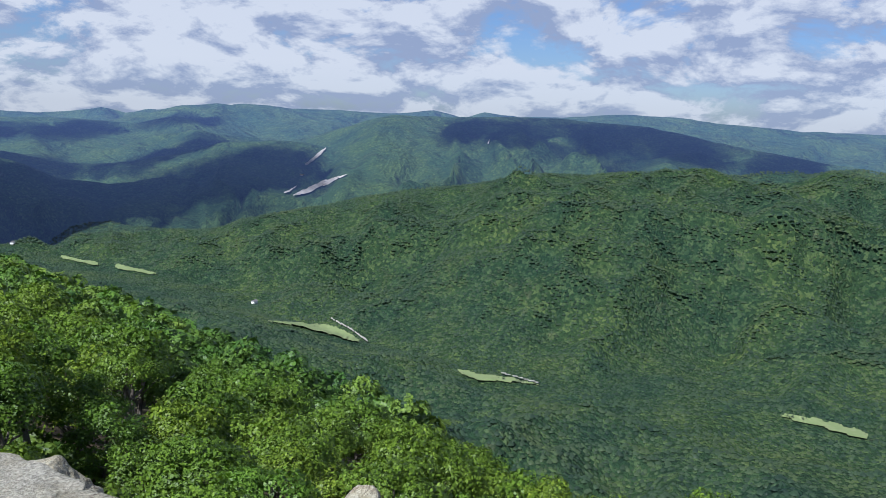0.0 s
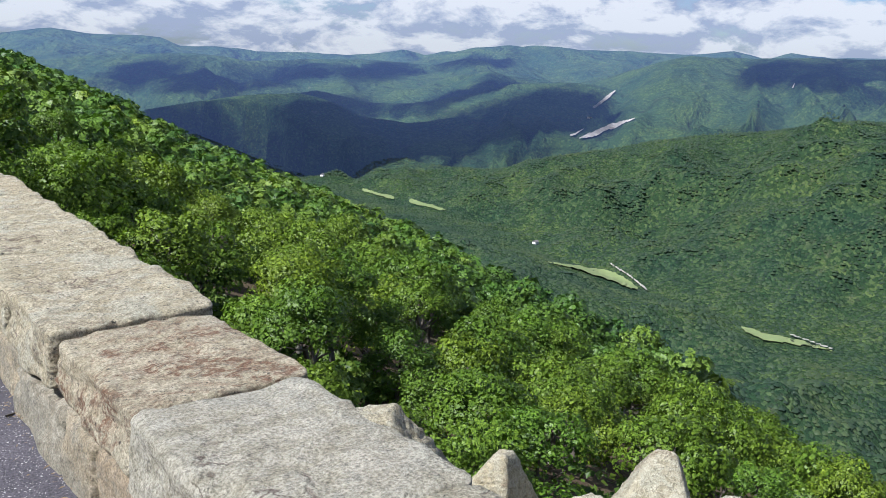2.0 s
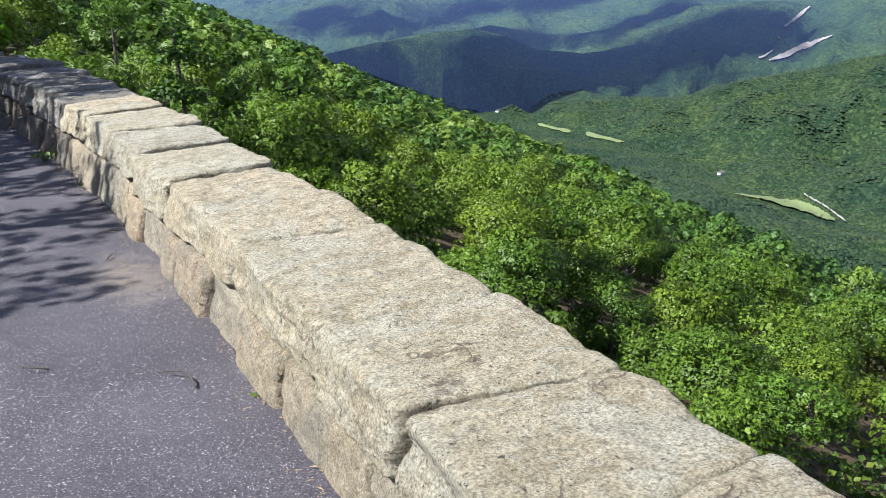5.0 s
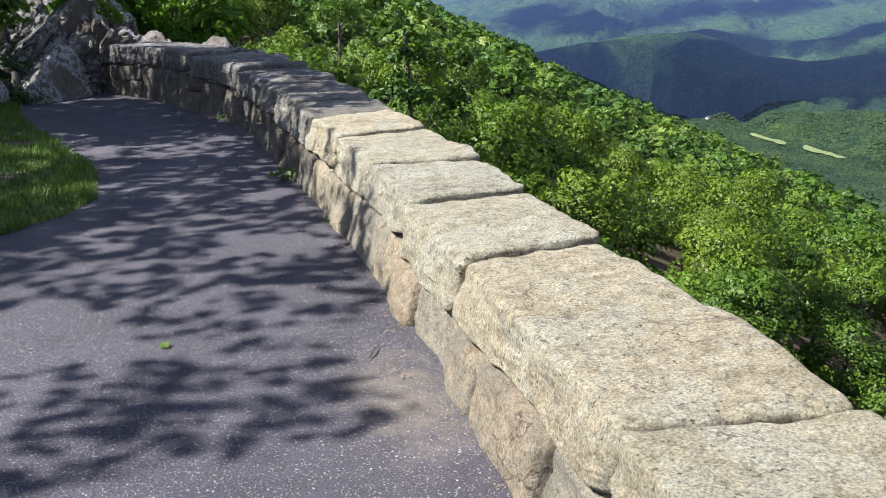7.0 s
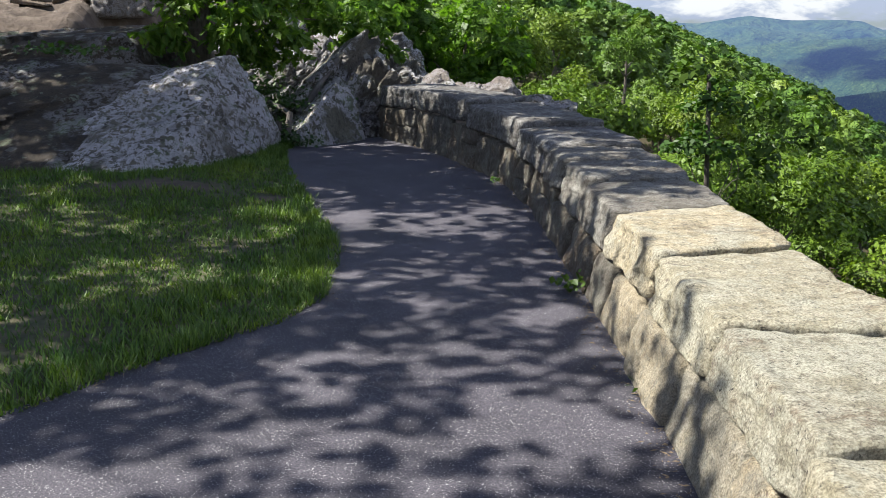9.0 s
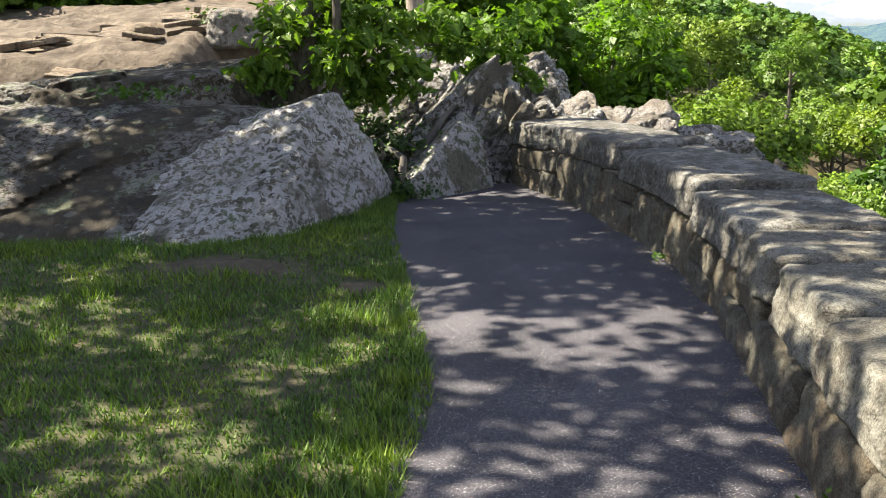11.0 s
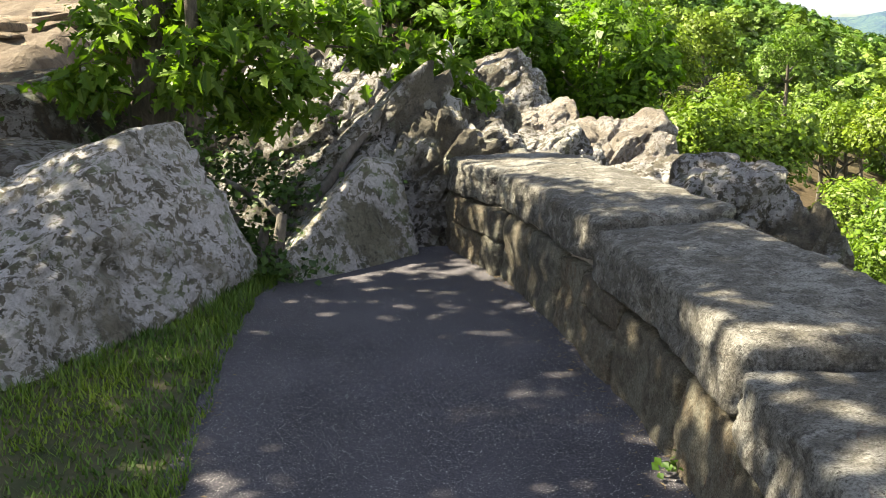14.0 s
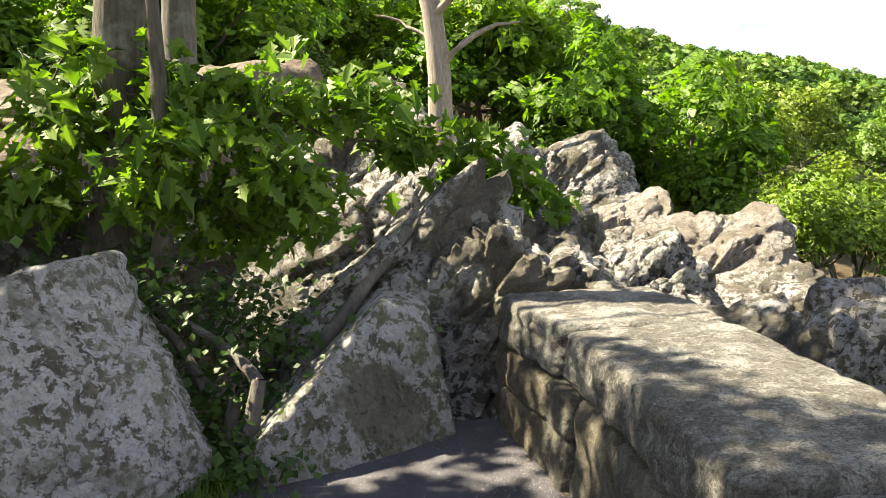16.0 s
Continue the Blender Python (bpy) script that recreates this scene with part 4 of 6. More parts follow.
def rock(name, centre, planes, seed, mat, label, sub=5, sharp=12.0, rough=0.05, strata=0.0, bed=(0.3, 0.2, 0.93), freq=1.0, group="", category="rock"):
    """A rock bounded by fracture planes (normal, distance from the centre), broken up by relief and bedding."""
    v, f = ICO[sub]
    acc = 0
    for nx, ny, nz, d in planes:
        n = np.array([nx, ny, nz], float)
        n /= np.linalg.norm(n)
        acc = acc + (np.maximum(v @ n, 0) / d) ** sharp
    r = np.maximum(acc, 1e-9) ** (-1 / sharp)
    p = v * np.minimum(r, 6.0)[:, None]
    c = np.array(centre, float)
    q = p + c
    bed = np.array(bed, float)
    bed /= np.linalg.norm(bed)
    a = fbm(q * 1.3 * freq + seed, 4, seed, 0.55)
    b = ridged(q * 2.4 * freq + seed, 4, seed + 5)
    disp = rough * (1.2 * a + 0.7 * b + 0.45 * ridged(q * 6.5 * freq + seed, 3, seed + 8))
    if strata:
        h = (q @ bed) * 7.0 * freq + 1.2 * fbm(q * 1.1 * freq, 3, seed + 9)
        saw = np.abs((h % 1.0) - 0.5) * 2
        broken = 0.5 + 0.5 * vnoise(q * 2.0 * freq, seed + 2)
        disp = disp + strata * 1.5 * (saw**0.5 - 0.5) * broken
        side = np.cross(bed, [0, 0, 1.0])
        h2 = (q @ side) * 3.1 * freq + 0.9 * fbm(q * 1.3 * freq, 3, seed + 4)
        disp = disp - strata * 1.3 * np.clip(1 - np.abs((h2 % 1.0) - 0.5) * 7, 0, 1) * broken
    nrm = v * 0.5 + p / np.linalg.norm(p, axis=1)[:, None] * 0.5
    q = p + nrm * disp[:, None]
    return put(name, mesh_np(name, q, f, mat), None, Matrix.Translation(centre), label, category, group)


def block(hx, hy, hz, rz=0.0, tilt=0.0, low=None):
    """Six fracture planes of a box turned by rz degrees, with the top tilted."""
    c, s = math.cos(radians(rz)), math.sin(radians(rz))
    t = math.sin(radians(tilt))
    return [(c, s, 0.15, hx), (-c, -s, 0.2, hx), (-s, c, 0.1, hy), (s, -c, 0.25, hy), (t * c, t * s, 1, hz), (0, 0, -1, low or hz),
            (c - s, s + c, 0.9, (hx + hy) * 0.62), (s - c, -c - s, 0.7, (hx + hy) * 0.66)]


def cells(p, seed):
    """Nearest and second distance to scattered points, the nearest one's number and the way from it."""
    base = np.floor(p).astype(np.int64)
    d1, d2 = np.full(len(p), 9.0), np.full(len(p), 9.0)
    who, way = np.zeros(len(p)), np.zeros_like(p)
    for dx, dy, dz in itertools.product((-1, 0, 1), repeat=3):
        c = base + np.array([dx, dy, dz])
        at = c + 0.5 + 0.45 * np.stack([lattice(c[:, 0], c[:, 1], c[:, 2], seed + k) for k in (1, 2, 3)], -1)
        o = p - at
        d = np.sqrt((o * o).sum(1))
        near = d < d1
        d2 = np.where(near, d1, np.minimum(d2, d))
        who = np.where(near, lattice(c[:, 0], c[:, 1], c[:, 2], seed + 4), who)
        way = np.where(near[:, None], o, way)
        d1 = np.minimum(d1, d)
    return d1, d2, who, way


def through_points(centre, faces):
    """Fracture planes given by an outward normal and a point that each passes through."""
    out = []
    for n, p in faces:
        n = np.array(n, float)
        n /= np.linalg.norm(n)
        out.append((*n, max(0.05, float(n @ (np.array(p, float) - np.array(centre, float))))))
    return out


BED = (-0.66, -0.16, 0.74)


def broken_rock(name, centre, planes, seed, mat, label, block_size=(0.55, 0.42, 0.2), step=0.07, groove=0.05, sub=6, sharp=18.0, rough=0.03, bed=BED, group="", category="rock"):
    """A crag bounded by planes and split along its beds into tilted blocks with open joints between them."""
    v, f = ICO[sub]
    acc = 0
    for nx, ny, nz, d in planes:
        acc = acc + (np.maximum(v @ (np.array([nx, ny, nz]) / math.sqrt(nx * nx + ny * ny + nz * nz)), 0) / d) ** sharp
    p = v * np.minimum(np.maximum(acc, 1e-9) ** (-1 / sharp), 8.0)[:, None]
    w = np.array(bed, float)
    w /= np.linalg.norm(w)
    u = np.array([0.75, 0.15, 0.65])
    u -= w * (u @ w)
    u /= np.linalg.norm(u)
    s = np.cross(w, u)
    q = p + np.array(centre, float)
    disp = 0
    for level, (size, amount) in enumerate(((1.0, 1.0), (0.45, 0.30))):
        loc = np.stack([q @ u / block_size[0], q @ s / block_size[1], q @ w / block_size[2]], -1) / size
        loc = loc + 0.30 * np.stack([fbm(q * 1.7 / size + 5 * k, 3, seed + 40 + k) for k in range(3)], -1)
        d1, d2, who, way = cells(loc, seed + 10 * level)
        tilt = np.stack([vnoise(np.stack([who * 91 + k, 0 * who, 0 * who], -1), seed + k) for k in range(3)], -1)
        disp = disp + step * amount * (who + 0.9 * (tilt * way).sum(1)) - groove * amount * np.clip(1 - (d2 - d1) / 0.16, 0, 1) ** 1.5
    disp = disp + rough * (0.7 * fbm(q * 4.0 + seed, 3, seed) + 0.5 * ridged(np.stack([q @ u * 5, q @ s * 5, q @ w * 17], -1), 3, seed + 7) + 0.4 * ridged(q * 11.0 + seed, 3, seed + 9))
    nrm = 0.5 * v + 0.5 * p / np.linalg.norm(p, axis=1)[:, None]
    me = mesh_np(name, p + nrm * disp[:, None], f, mat)
    me.set_sharp_from_angle(angle=0.7)
    return put(name, me, None, Matrix.Translation(centre), label, category, group)


SLAB_FINE, SLAB_MID = unit_box(12), unit_box(7)


def crag_cluster(name, centre, count, spread, slab, seed, mat, label, group, bed=(-0.58, -0.12, 0.80), fine=True, footed=True):
    """Tilted rock layers broken into long slabs that stand out one behind another; each slab is a part."""
    rng = np.random.default_rng(seed)
    top = put(name, None, m=Matrix.Translation(centre), label=label, category="rock", group=group)
    w = np.array(bed, float)
    w /= np.linalg.norm(w)
    c = np.array(centre, float)
    v, f = SLAB_FINE if fine else SLAB_MID
    for k in range(count):
        wk = w + rng.normal(0, 0.13, 3)
        wk /= np.linalg.norm(wk)
        u = np.array([0.8, 0.1, 0.6]) + rng.normal(0, 0.12, 3)
        u -= wk * (u @ wk)
        u /= np.linalg.norm(u)
        s = np.cross(wk, u)
        o = rng.uniform(-1, 1, 3) * np.array(spread)
        ha, hb, hc = (slab[0] * rng.uniform(0.6, 1.2), slab[1] * rng.uniform(0.5, 1.0), slab[2] * rng.uniform(0.6, 1.5))
        taper = 1 - rng.uniform(0.05, 0.38) * (v[:, 1] + 1) / 2
        p = (v[:, :1] * s * ha + v[:, 2:] * wk * hc) * taper[:, None] + v[:, 1:2] * u * hb + rng.uniform(-0.4, 0.4) * v[:, :1] * u * ha
        # corners broken off along flat fractures
        for _ in range(5):
            n = u * rng.uniform(0.1, 1) + s * rng.normal(0, 0.9) + wk * rng.normal(0, 0.7)
            n /= np.linalg.norm(n)
            over = np.maximum(p @ n - (p @ n).max() * rng.uniform(0.55, 0.85), 0)
            p = p - n * over[:, None]
        q = p + c + o
        size = slab[2]
        bedding = np.stack([q @ u * 1.6, q @ s * 2.5, q @ wk * 16.0], -1)
        disp = 0.26 * size * fbm(q * 3.0 + seed, 3, seed + k) + 0.18 * size * ridged(q * 6.5 + seed, 3, seed + k + 3) + 0.20 * size * ridged(bedding + seed, 3, seed + 6) + 0.12 * size * ridged(q * 19.0 + seed, 2, seed + 5)
        away = v / np.linalg.norm(v, axis=1)[:, None]
        p = p + (away[:, :1] * s + away[:, 1:2] * u + away[:, 2:] * wk) * disp[:, None]
        me = mesh_np("slab", p + o, f, mat)
        me.set_sharp_from_angle(angle=0.55)
        put("slab", me, top)
    if not footed:
        return top
    # a buried foot that carries the slabs
    v, f = ICO[4]
    foot = v * np.array([spread[0] + slab[0] * 0.5, spread[1] + slab[0] * 0.5, spread[2] + 0.35]) * (1 + 0.2 * fbm(v * 2.5 + seed, 3, seed)[:, None])
    put("foot", mesh_np("foot", foot - np.array([0, 0, spread[2] + 0.15]), f, mat), top)
    return top


def build_rocks():
    c = (-2.6, 10.1, 0.3)
    rock("boulder", c, through_points(c, [((0.72, -0.24, 0.43), (-1.79, 9.56, 0.05)), ((0.93, -0.2, -0.15), (-1.52, 10.6, 0.35)), ((0.8, 0.45, 0.32), (-1.76, 11.15, 0.55)), ((0.35, -0.62, 0.5), (-2.12, 8.98, 0.15)),
         ((-0.18, -0.42, 1.0), (-2.5, 9.65, 0.6)), ((-0.28, 0.05, 0.95), (-2.05, 10.75, 1.10)), ((0.0, -0.9, 0.4), (-2.8, 8.66, 0.1)), ((-0.9, -0.25, 0.3), (-3.45, 9.5, 0.5)), ((0, 1, 0.15), (-2.5, 11.6, 0.4)), ((0, 0, -1), (0, 0, -0.35))]), 3, M_BOULDER,
         "big grey boulder crusted with white and green lichen", 7, 34, 0.060, 0.035, (-0.5, -0.2, 0.8), freq=1.7)
    g = "dark ledges above the lawn"
    c = (-5.0, 10.0, 0.25)
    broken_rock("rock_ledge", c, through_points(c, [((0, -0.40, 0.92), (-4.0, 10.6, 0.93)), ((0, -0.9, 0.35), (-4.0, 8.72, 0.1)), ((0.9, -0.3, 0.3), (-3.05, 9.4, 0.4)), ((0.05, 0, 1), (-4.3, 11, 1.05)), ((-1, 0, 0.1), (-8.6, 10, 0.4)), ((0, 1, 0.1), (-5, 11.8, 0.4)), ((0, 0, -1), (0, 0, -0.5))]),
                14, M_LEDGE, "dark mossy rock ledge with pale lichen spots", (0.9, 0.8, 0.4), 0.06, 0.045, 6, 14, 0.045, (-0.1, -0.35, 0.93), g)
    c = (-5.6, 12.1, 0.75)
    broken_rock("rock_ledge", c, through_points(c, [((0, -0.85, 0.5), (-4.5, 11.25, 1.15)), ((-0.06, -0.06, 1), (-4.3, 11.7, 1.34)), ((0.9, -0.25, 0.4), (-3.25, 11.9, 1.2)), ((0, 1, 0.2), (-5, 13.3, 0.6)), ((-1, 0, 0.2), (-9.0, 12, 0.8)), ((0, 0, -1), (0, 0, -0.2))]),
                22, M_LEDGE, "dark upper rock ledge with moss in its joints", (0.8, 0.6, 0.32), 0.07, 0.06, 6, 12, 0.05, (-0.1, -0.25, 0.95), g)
    # crags at the path's end
    g = "crags at the end of the footpath"
    c = (-0.92, 11.85, 0.15)
    rock("leaning_slab", c, through_points(c, [((0.69, -0.64, 0.33), (-0.66, 11.9, 0.60)), ((-0.62, -0.15, 0.75), (-1.02, 11.65, 0.53)), ((0.9, 0.4, 0.1), (-0.52, 11.8, 0.2)), ((-0.5, -0.8, 0.1), (-1.27, 11.05, 0.05)), ((0, 1, 0.1), (-0.8, 12.35, 0.3)), ((0.2, 0.1, 1), (-0.7, 11.95, 0.66)), ((0, 0, -1), (0, 0, -0.3))]),
         41, M_SLAB, "leaning grey slab of lichened rock", 6, 44, 0.020, 0.02, (-0.5, 0.55, 0.65), freq=2.0, group=g)
    c = (-1.02, 12.6, 0.70)
    broken_rock("crag", c, through_points(c, [((-0.60, -0.12, 0.79), (-1.0, 12.6, 0.93)), ((0.62, -0.74, 0.2), (-0.92, 12.35, 0.72)), ((-0.75, -0.6, 0.0), (-1.52, 12.05, 0.5)), ((0.6, 0.75, 0.35), (-0.55, 13.2, 1.1)), ((-0.5, 0.8, -0.3), (-1.3, 13.0, 0.6)), ((0.3, 0.2, -0.9), (-1.0, 12.6, 0.40))]),
                46, M_CRAG, "long leaning rib of grey lichened rock", (1.1, 0.4, 0.16), 0.06, 0.06, 6, 20, 0.05, BED, g)
    c = (-0.45, 12.75, 0.25)
    broken_rock("crag", c, through_points(c, [((0.40, -0.12, 0.9), (-0.10, 12.7, 0.84)), ((0.05, -0.93, 0.3), (-0.5, 12.22, 0.5)), ((-0.5, -0.3, 0.8), (-0.62, 12.6, 0.95)), ((-1, -0.2, 0.1), (-1.15, 12.7, 0.4)), ((1, 0.1, 0.3), (0.42, 12.8, 0.4)), ((0, 1, 0.3), (-0.4, 13.5, 0.4)), ((0, 0, -1), (0, 0, -0.8))]),
                51, M_CRAG, "jagged grey crag of upturned rock layers", (0.5, 0.36, 0.15), 0.075, 0.06, 6, 18, 0.035, BED, g)
    c = (-0.35, 13.35, 0.2)
    broken_rock("crag", c, through_points(c, [((0.3, -0.3, 0.9), (-0.35, 13.2, 0.98)), ((-0.6, -0.2, 0.75), (-0.85, 13.2, 0.95)), ((0, -1, 0.2), (-0.4, 12.9, 0.4)), ((1, 0, 0.3), (0.30, 13.3, 0.5)), ((-1, 0, 0), (-1.2, 13.3, 0.4)), ((0, 1, 0.2), (-0.4, 14.0, 0.4)), ((0, 0, -1), (0, 0, -1.6))]),
                57, M_CRAG, "jagged grey crag of upturned rock layers", (0.45, 0.34, 0.13), 0.085, 0.06, 6, 18, 0.035, BED, g)

    def lump(name, centre, half, seed, mat, label, grain=1.0, group=g, slope=0.35, low=None, sub=6):
        hx, hy, hz = half
        planes = [(1, 0.1, 0.35, hx), (-1, -0.1, 0.45, hx), (0.1, 1, 0.2, hy), (-0.1, -1, 0.4, hy), (-slope, -0.25, 1, hz), (0, 0, -1, low or hz + 0.8), (0.8, -0.5, 0.8, 0.75 * (hx + hz) * 0.8), (-0.7, -0.2, 0.9, 0.75 * (hx + hz) * 0.86)]
        broken_rock(name, centre, planes, seed, mat, label, (0.80 * grain, 0.55 * grain, 0.26 * grain), 0.085 * grain, 0.06 * grain, sub, 18, 0.022 * grain, BED, group)

    under = "jagged grey crag under the trees"
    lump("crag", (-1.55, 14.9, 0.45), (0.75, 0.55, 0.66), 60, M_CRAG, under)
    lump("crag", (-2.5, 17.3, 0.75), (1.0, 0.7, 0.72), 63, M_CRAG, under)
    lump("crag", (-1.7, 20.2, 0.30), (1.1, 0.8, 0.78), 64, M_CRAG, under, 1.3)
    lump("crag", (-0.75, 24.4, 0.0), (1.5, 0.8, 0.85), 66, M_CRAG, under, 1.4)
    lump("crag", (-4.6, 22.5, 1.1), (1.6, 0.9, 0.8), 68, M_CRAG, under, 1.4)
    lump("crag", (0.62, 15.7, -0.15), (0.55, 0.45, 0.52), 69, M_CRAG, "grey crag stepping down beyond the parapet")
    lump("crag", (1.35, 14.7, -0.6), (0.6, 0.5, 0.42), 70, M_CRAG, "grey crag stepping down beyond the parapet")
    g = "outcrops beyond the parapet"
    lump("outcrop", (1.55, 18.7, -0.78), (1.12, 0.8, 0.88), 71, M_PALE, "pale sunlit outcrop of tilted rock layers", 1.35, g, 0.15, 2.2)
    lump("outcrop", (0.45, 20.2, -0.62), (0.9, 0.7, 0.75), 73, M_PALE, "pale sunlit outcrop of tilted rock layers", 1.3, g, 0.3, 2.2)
    lump("outcrop", (-0.4, 38.6, -2.4), (3.2, 1.8, 2.9), 76, M_CRAG, "weathered grey outcrop among the trees", 3.2, g, -0.05, 4.0)
    lump("outcrop", (2.2, 37.6, -3.2), (1.6, 1.4, 2.3), 78, M_PALE, "weathered pale outcrop among the trees", 2.6, g, -0.3, 4.0)
    lump("outcrop", (2.2, 13.65, -0.4), (0.62, 0.45, 0.62), 81, M_CRAG, "dark lichened rock just beyond the parapet", 0.9, g, 0.1, 2.5)
    lump("outcrop", (2.82, 13.2, -0.55), (0.24, 0.22, 0.45), 83, M_CRAG, "dark lichened rock just beyond the parapet", 0.6, g, 0.1, 2.5, 5)
    lump("outcrop", (1.9, 16.9, -0.75), (0.7, 0.5, 0.45), 88, M_CRAG, "low grey outcrop of tilted rock layers", 1.0, g, 0.2, 2.2)
    c = (2.5, 16.1, -0.42)
    rock("white_rock", c, block(0.15, 0.12, 0.24, 30, 20, 2.0), 85, M_CAP, "small white pointed rock", 4, 24, 0.02, 0.02, freq=2)
    # pale rocks at the foot of the parapet's outer side
    g = "rocks below the parapet"
    for k, (x, y, z, a, b, c) in enumerate(((5.6, -0.05, -3.45, 0.42, 0.36, 0.66), (6.1, -0.87, -3.75, 0.4, 0.34, 0.56), (7.25, -1.03, -3.85, 0.46, 0.38, 0.82), (7.6, -1.75, -4.1, 0.44, 0.38, 0.6), (1.75, -2.6, -0.75, 0.3, 0.24, 0.34))):
        turn = radians(50 * k + 20)
        cx, sx = math.cos(turn), math.sin(turn)
        rock("pale_rock", (x, y, z), [(cx, sx, 0.55, a), (-cx, -sx, 0.35, a), (-sx, cx, 0.7, b), (sx, -cx, 0.25, b), (0.2 * cx, 0.2, 1, c), (0, 0, -1, c + 1.4), (cx - sx, sx + cx, 1.3, (a + b) * 0.62)],
             95 + k, M_CAP, "pale angular rock among the shrubs", 5, 50, 0.025, 0.02, freq=2.4, group=g)
    # broken ledges along the front of the worn terrace
    g = "ledges below the terrace"
    crag_cluster("terrace_ledge", (-5.6, 14.15, 0.75), 16, (1.5, 0.30, 0.48), (0.42, 0.62, 0.13), 140, M_TAN, "stacked ledges of brown layered rock", g, (0.04, -0.2, 1.0), True, False)
    crag_cluster("terrace_ledge", (-8.6, 14.1, 0.75), 14, (1.5, 0.30, 0.48), (0.42, 0.62, 0.13), 141, M_TAN, "stacked ledges of brown layered rock", g, (0.04, -0.2, 1.0), True, False)
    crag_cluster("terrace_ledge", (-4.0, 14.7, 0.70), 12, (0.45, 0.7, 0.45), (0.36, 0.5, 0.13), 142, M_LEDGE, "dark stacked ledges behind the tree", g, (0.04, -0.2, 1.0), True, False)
    # ledges on the worn terrace
    g = "bare rocks on the terrace"
    rock("pale_boulder", (-4.9, 17.2, 1.92), block(0.52, 0.42, 0.30, 10, 5), 111, M_PALE, "rounded pale boulder on bare earth", 5, 8, 0.06, 0.02, group=g)
    for k, (x, y, z, a, b, c) in enumerate(((-6.2, 16.4, 1.80, 1.0, 0.7, 0.10), (-7.6, 16.0, 1.74, 0.9, 0.6, 0.12), (-8.9, 15.2, 1.60, 0.8, 0.6, 0.1), (-6.8, 17.6, 2.0, 1.2, 0.6, 0.12), (-5.9, 18.2, 2.1, 0.8, 0.6, 0.12))):
        crag_cluster("terrace_ledge", (x, y, z), 9, (a * 0.8, b * 0.8, 0.12), (0.34, 0.5, 0.05), 120 + k, M_TAN, "low flat ledges of layered tan rock", g, (0.04, -0.12, 1.0), True, False)


# ---- trees ----
def tube(points, radii, sides=8, cap=True):
    pts = np.array(points, float)
    v, f = [], []
    for i, p in enumerate(pts):
        t = pts[min(i + 1, len(pts) - 1)] - pts[max(i - 1, 0)]
        t /= np.linalg.norm(t) + 1e-9
        ref = np.array([1.0, 0, 0]) if abs(t[0]) < 0.8 else np.array([0, 1.0, 0])
        a = np.cross(t, ref)
        a /= np.linalg.norm(a)
        b = np.cross(t, a)
        for s in range(sides):
            ang = 2 * math.pi * s / sides
            v.append(p + radii[i] * (math.cos(ang) * a + math.sin(ang) * b))
    for i in range(len(pts) - 1):
        for s in range(sides):
            s2 = (s + 1) % sides
            f.append((i * sides + s, i * sides + s2, (i + 1) * sides + s2, (i + 1) * sides + s))
    return np.array(v), np.array(f)


def join(parts):
    vs, fs, n = [], [], 0
    for v, f in parts:
        vs.append(v)
        fs.append(f + n)
        n += len(v)
    return np.concatenate(vs), np.concatenate(fs)


def curve_points(a, b, n, bend, rng):
    a, b = np.array(a, float), np.array(b, float)
    t = np.linspace(0, 1, n)[:, None]
    side = rng.normal(0, 1, 3)
    wig = np.cumsum(rng.normal(0, bend * 0.35, (n, 3)), 0) * np.sin(np.pi * t)
    return a + (b - a) * t + side * bend * np.sin(np.pi * t) + wig


def leaves(centres, normals, size, rng, fold=0.25, jitter=0.38):
    """Kite-shaped leaves, one quad each, hanging about their normals."""
    n = len(centres)
    nr = normals + rng.normal(0, jitter, (n, 3))
    nr /= np.linalg.norm(nr, axis=1)[:, None]
    t = np.cross(nr, rng.normal(0, 1, (n, 3)))
    t /= np.linalg.norm(t, axis=1)[:, None]
    t[:, 2] -= 0.25
    s = np.cross(nr, t)
    L = (size * rng.uniform(0.65, 1.35, n))[:, None]
    base, tip = centres - t * L * 0.5, centres + t * L * 0.5
    mid = centres - t * L * 0.05 + nr * L * fold * 0.3
    v = np.stack([base, mid - s * L * 0.42, tip, mid + s * L * 0.42], 1).reshape(-1, 3)
    return v, np.arange(4 * n).reshape(-1, 4)


LOBES = [(0.0, 0.0), (0.10, 0.10), (0.16, 0.24), (0.30, 0.13), (0.42, 0.36), (0.55, 0.15), (0.68, 0.30), (0.80, 0.12), (1.0, 0.0)]


def lobed_leaves(centres, normals, size, rng, jitter=0.5):
    """Lobed leaves of two folded halves each, hanging about their normals."""
    n = len(centres)
    nr = normals + rng.normal(0, jitter, (n, 3))
    nr /= np.linalg.norm(nr, axis=1)[:, None]
    t = np.cross(nr, rng.normal(0, 1, (n, 3)))
    t[:, 2] -= 0.35
    t /= np.linalg.norm(t, axis=1)[:, None]
    s = np.cross(nr, t)
    L = (size * rng.uniform(0.6, 1.3, n))[:, None]
    rows = [[centres + t * L * a + side * s * L * b * 1.3 + nr * L * (0.30 * b - 0.35 * a * a) for a, b in LOBES] for side in (1, -1)]
    v = np.stack([np.stack(r, 1) for r in rows], 1).reshape(-1, 3)
    k = len(LOBES)
    f = np.arange(2 * n * k).reshape(-1, k)
    f[1::2] = f[1::2, ::-1]
    return v, f


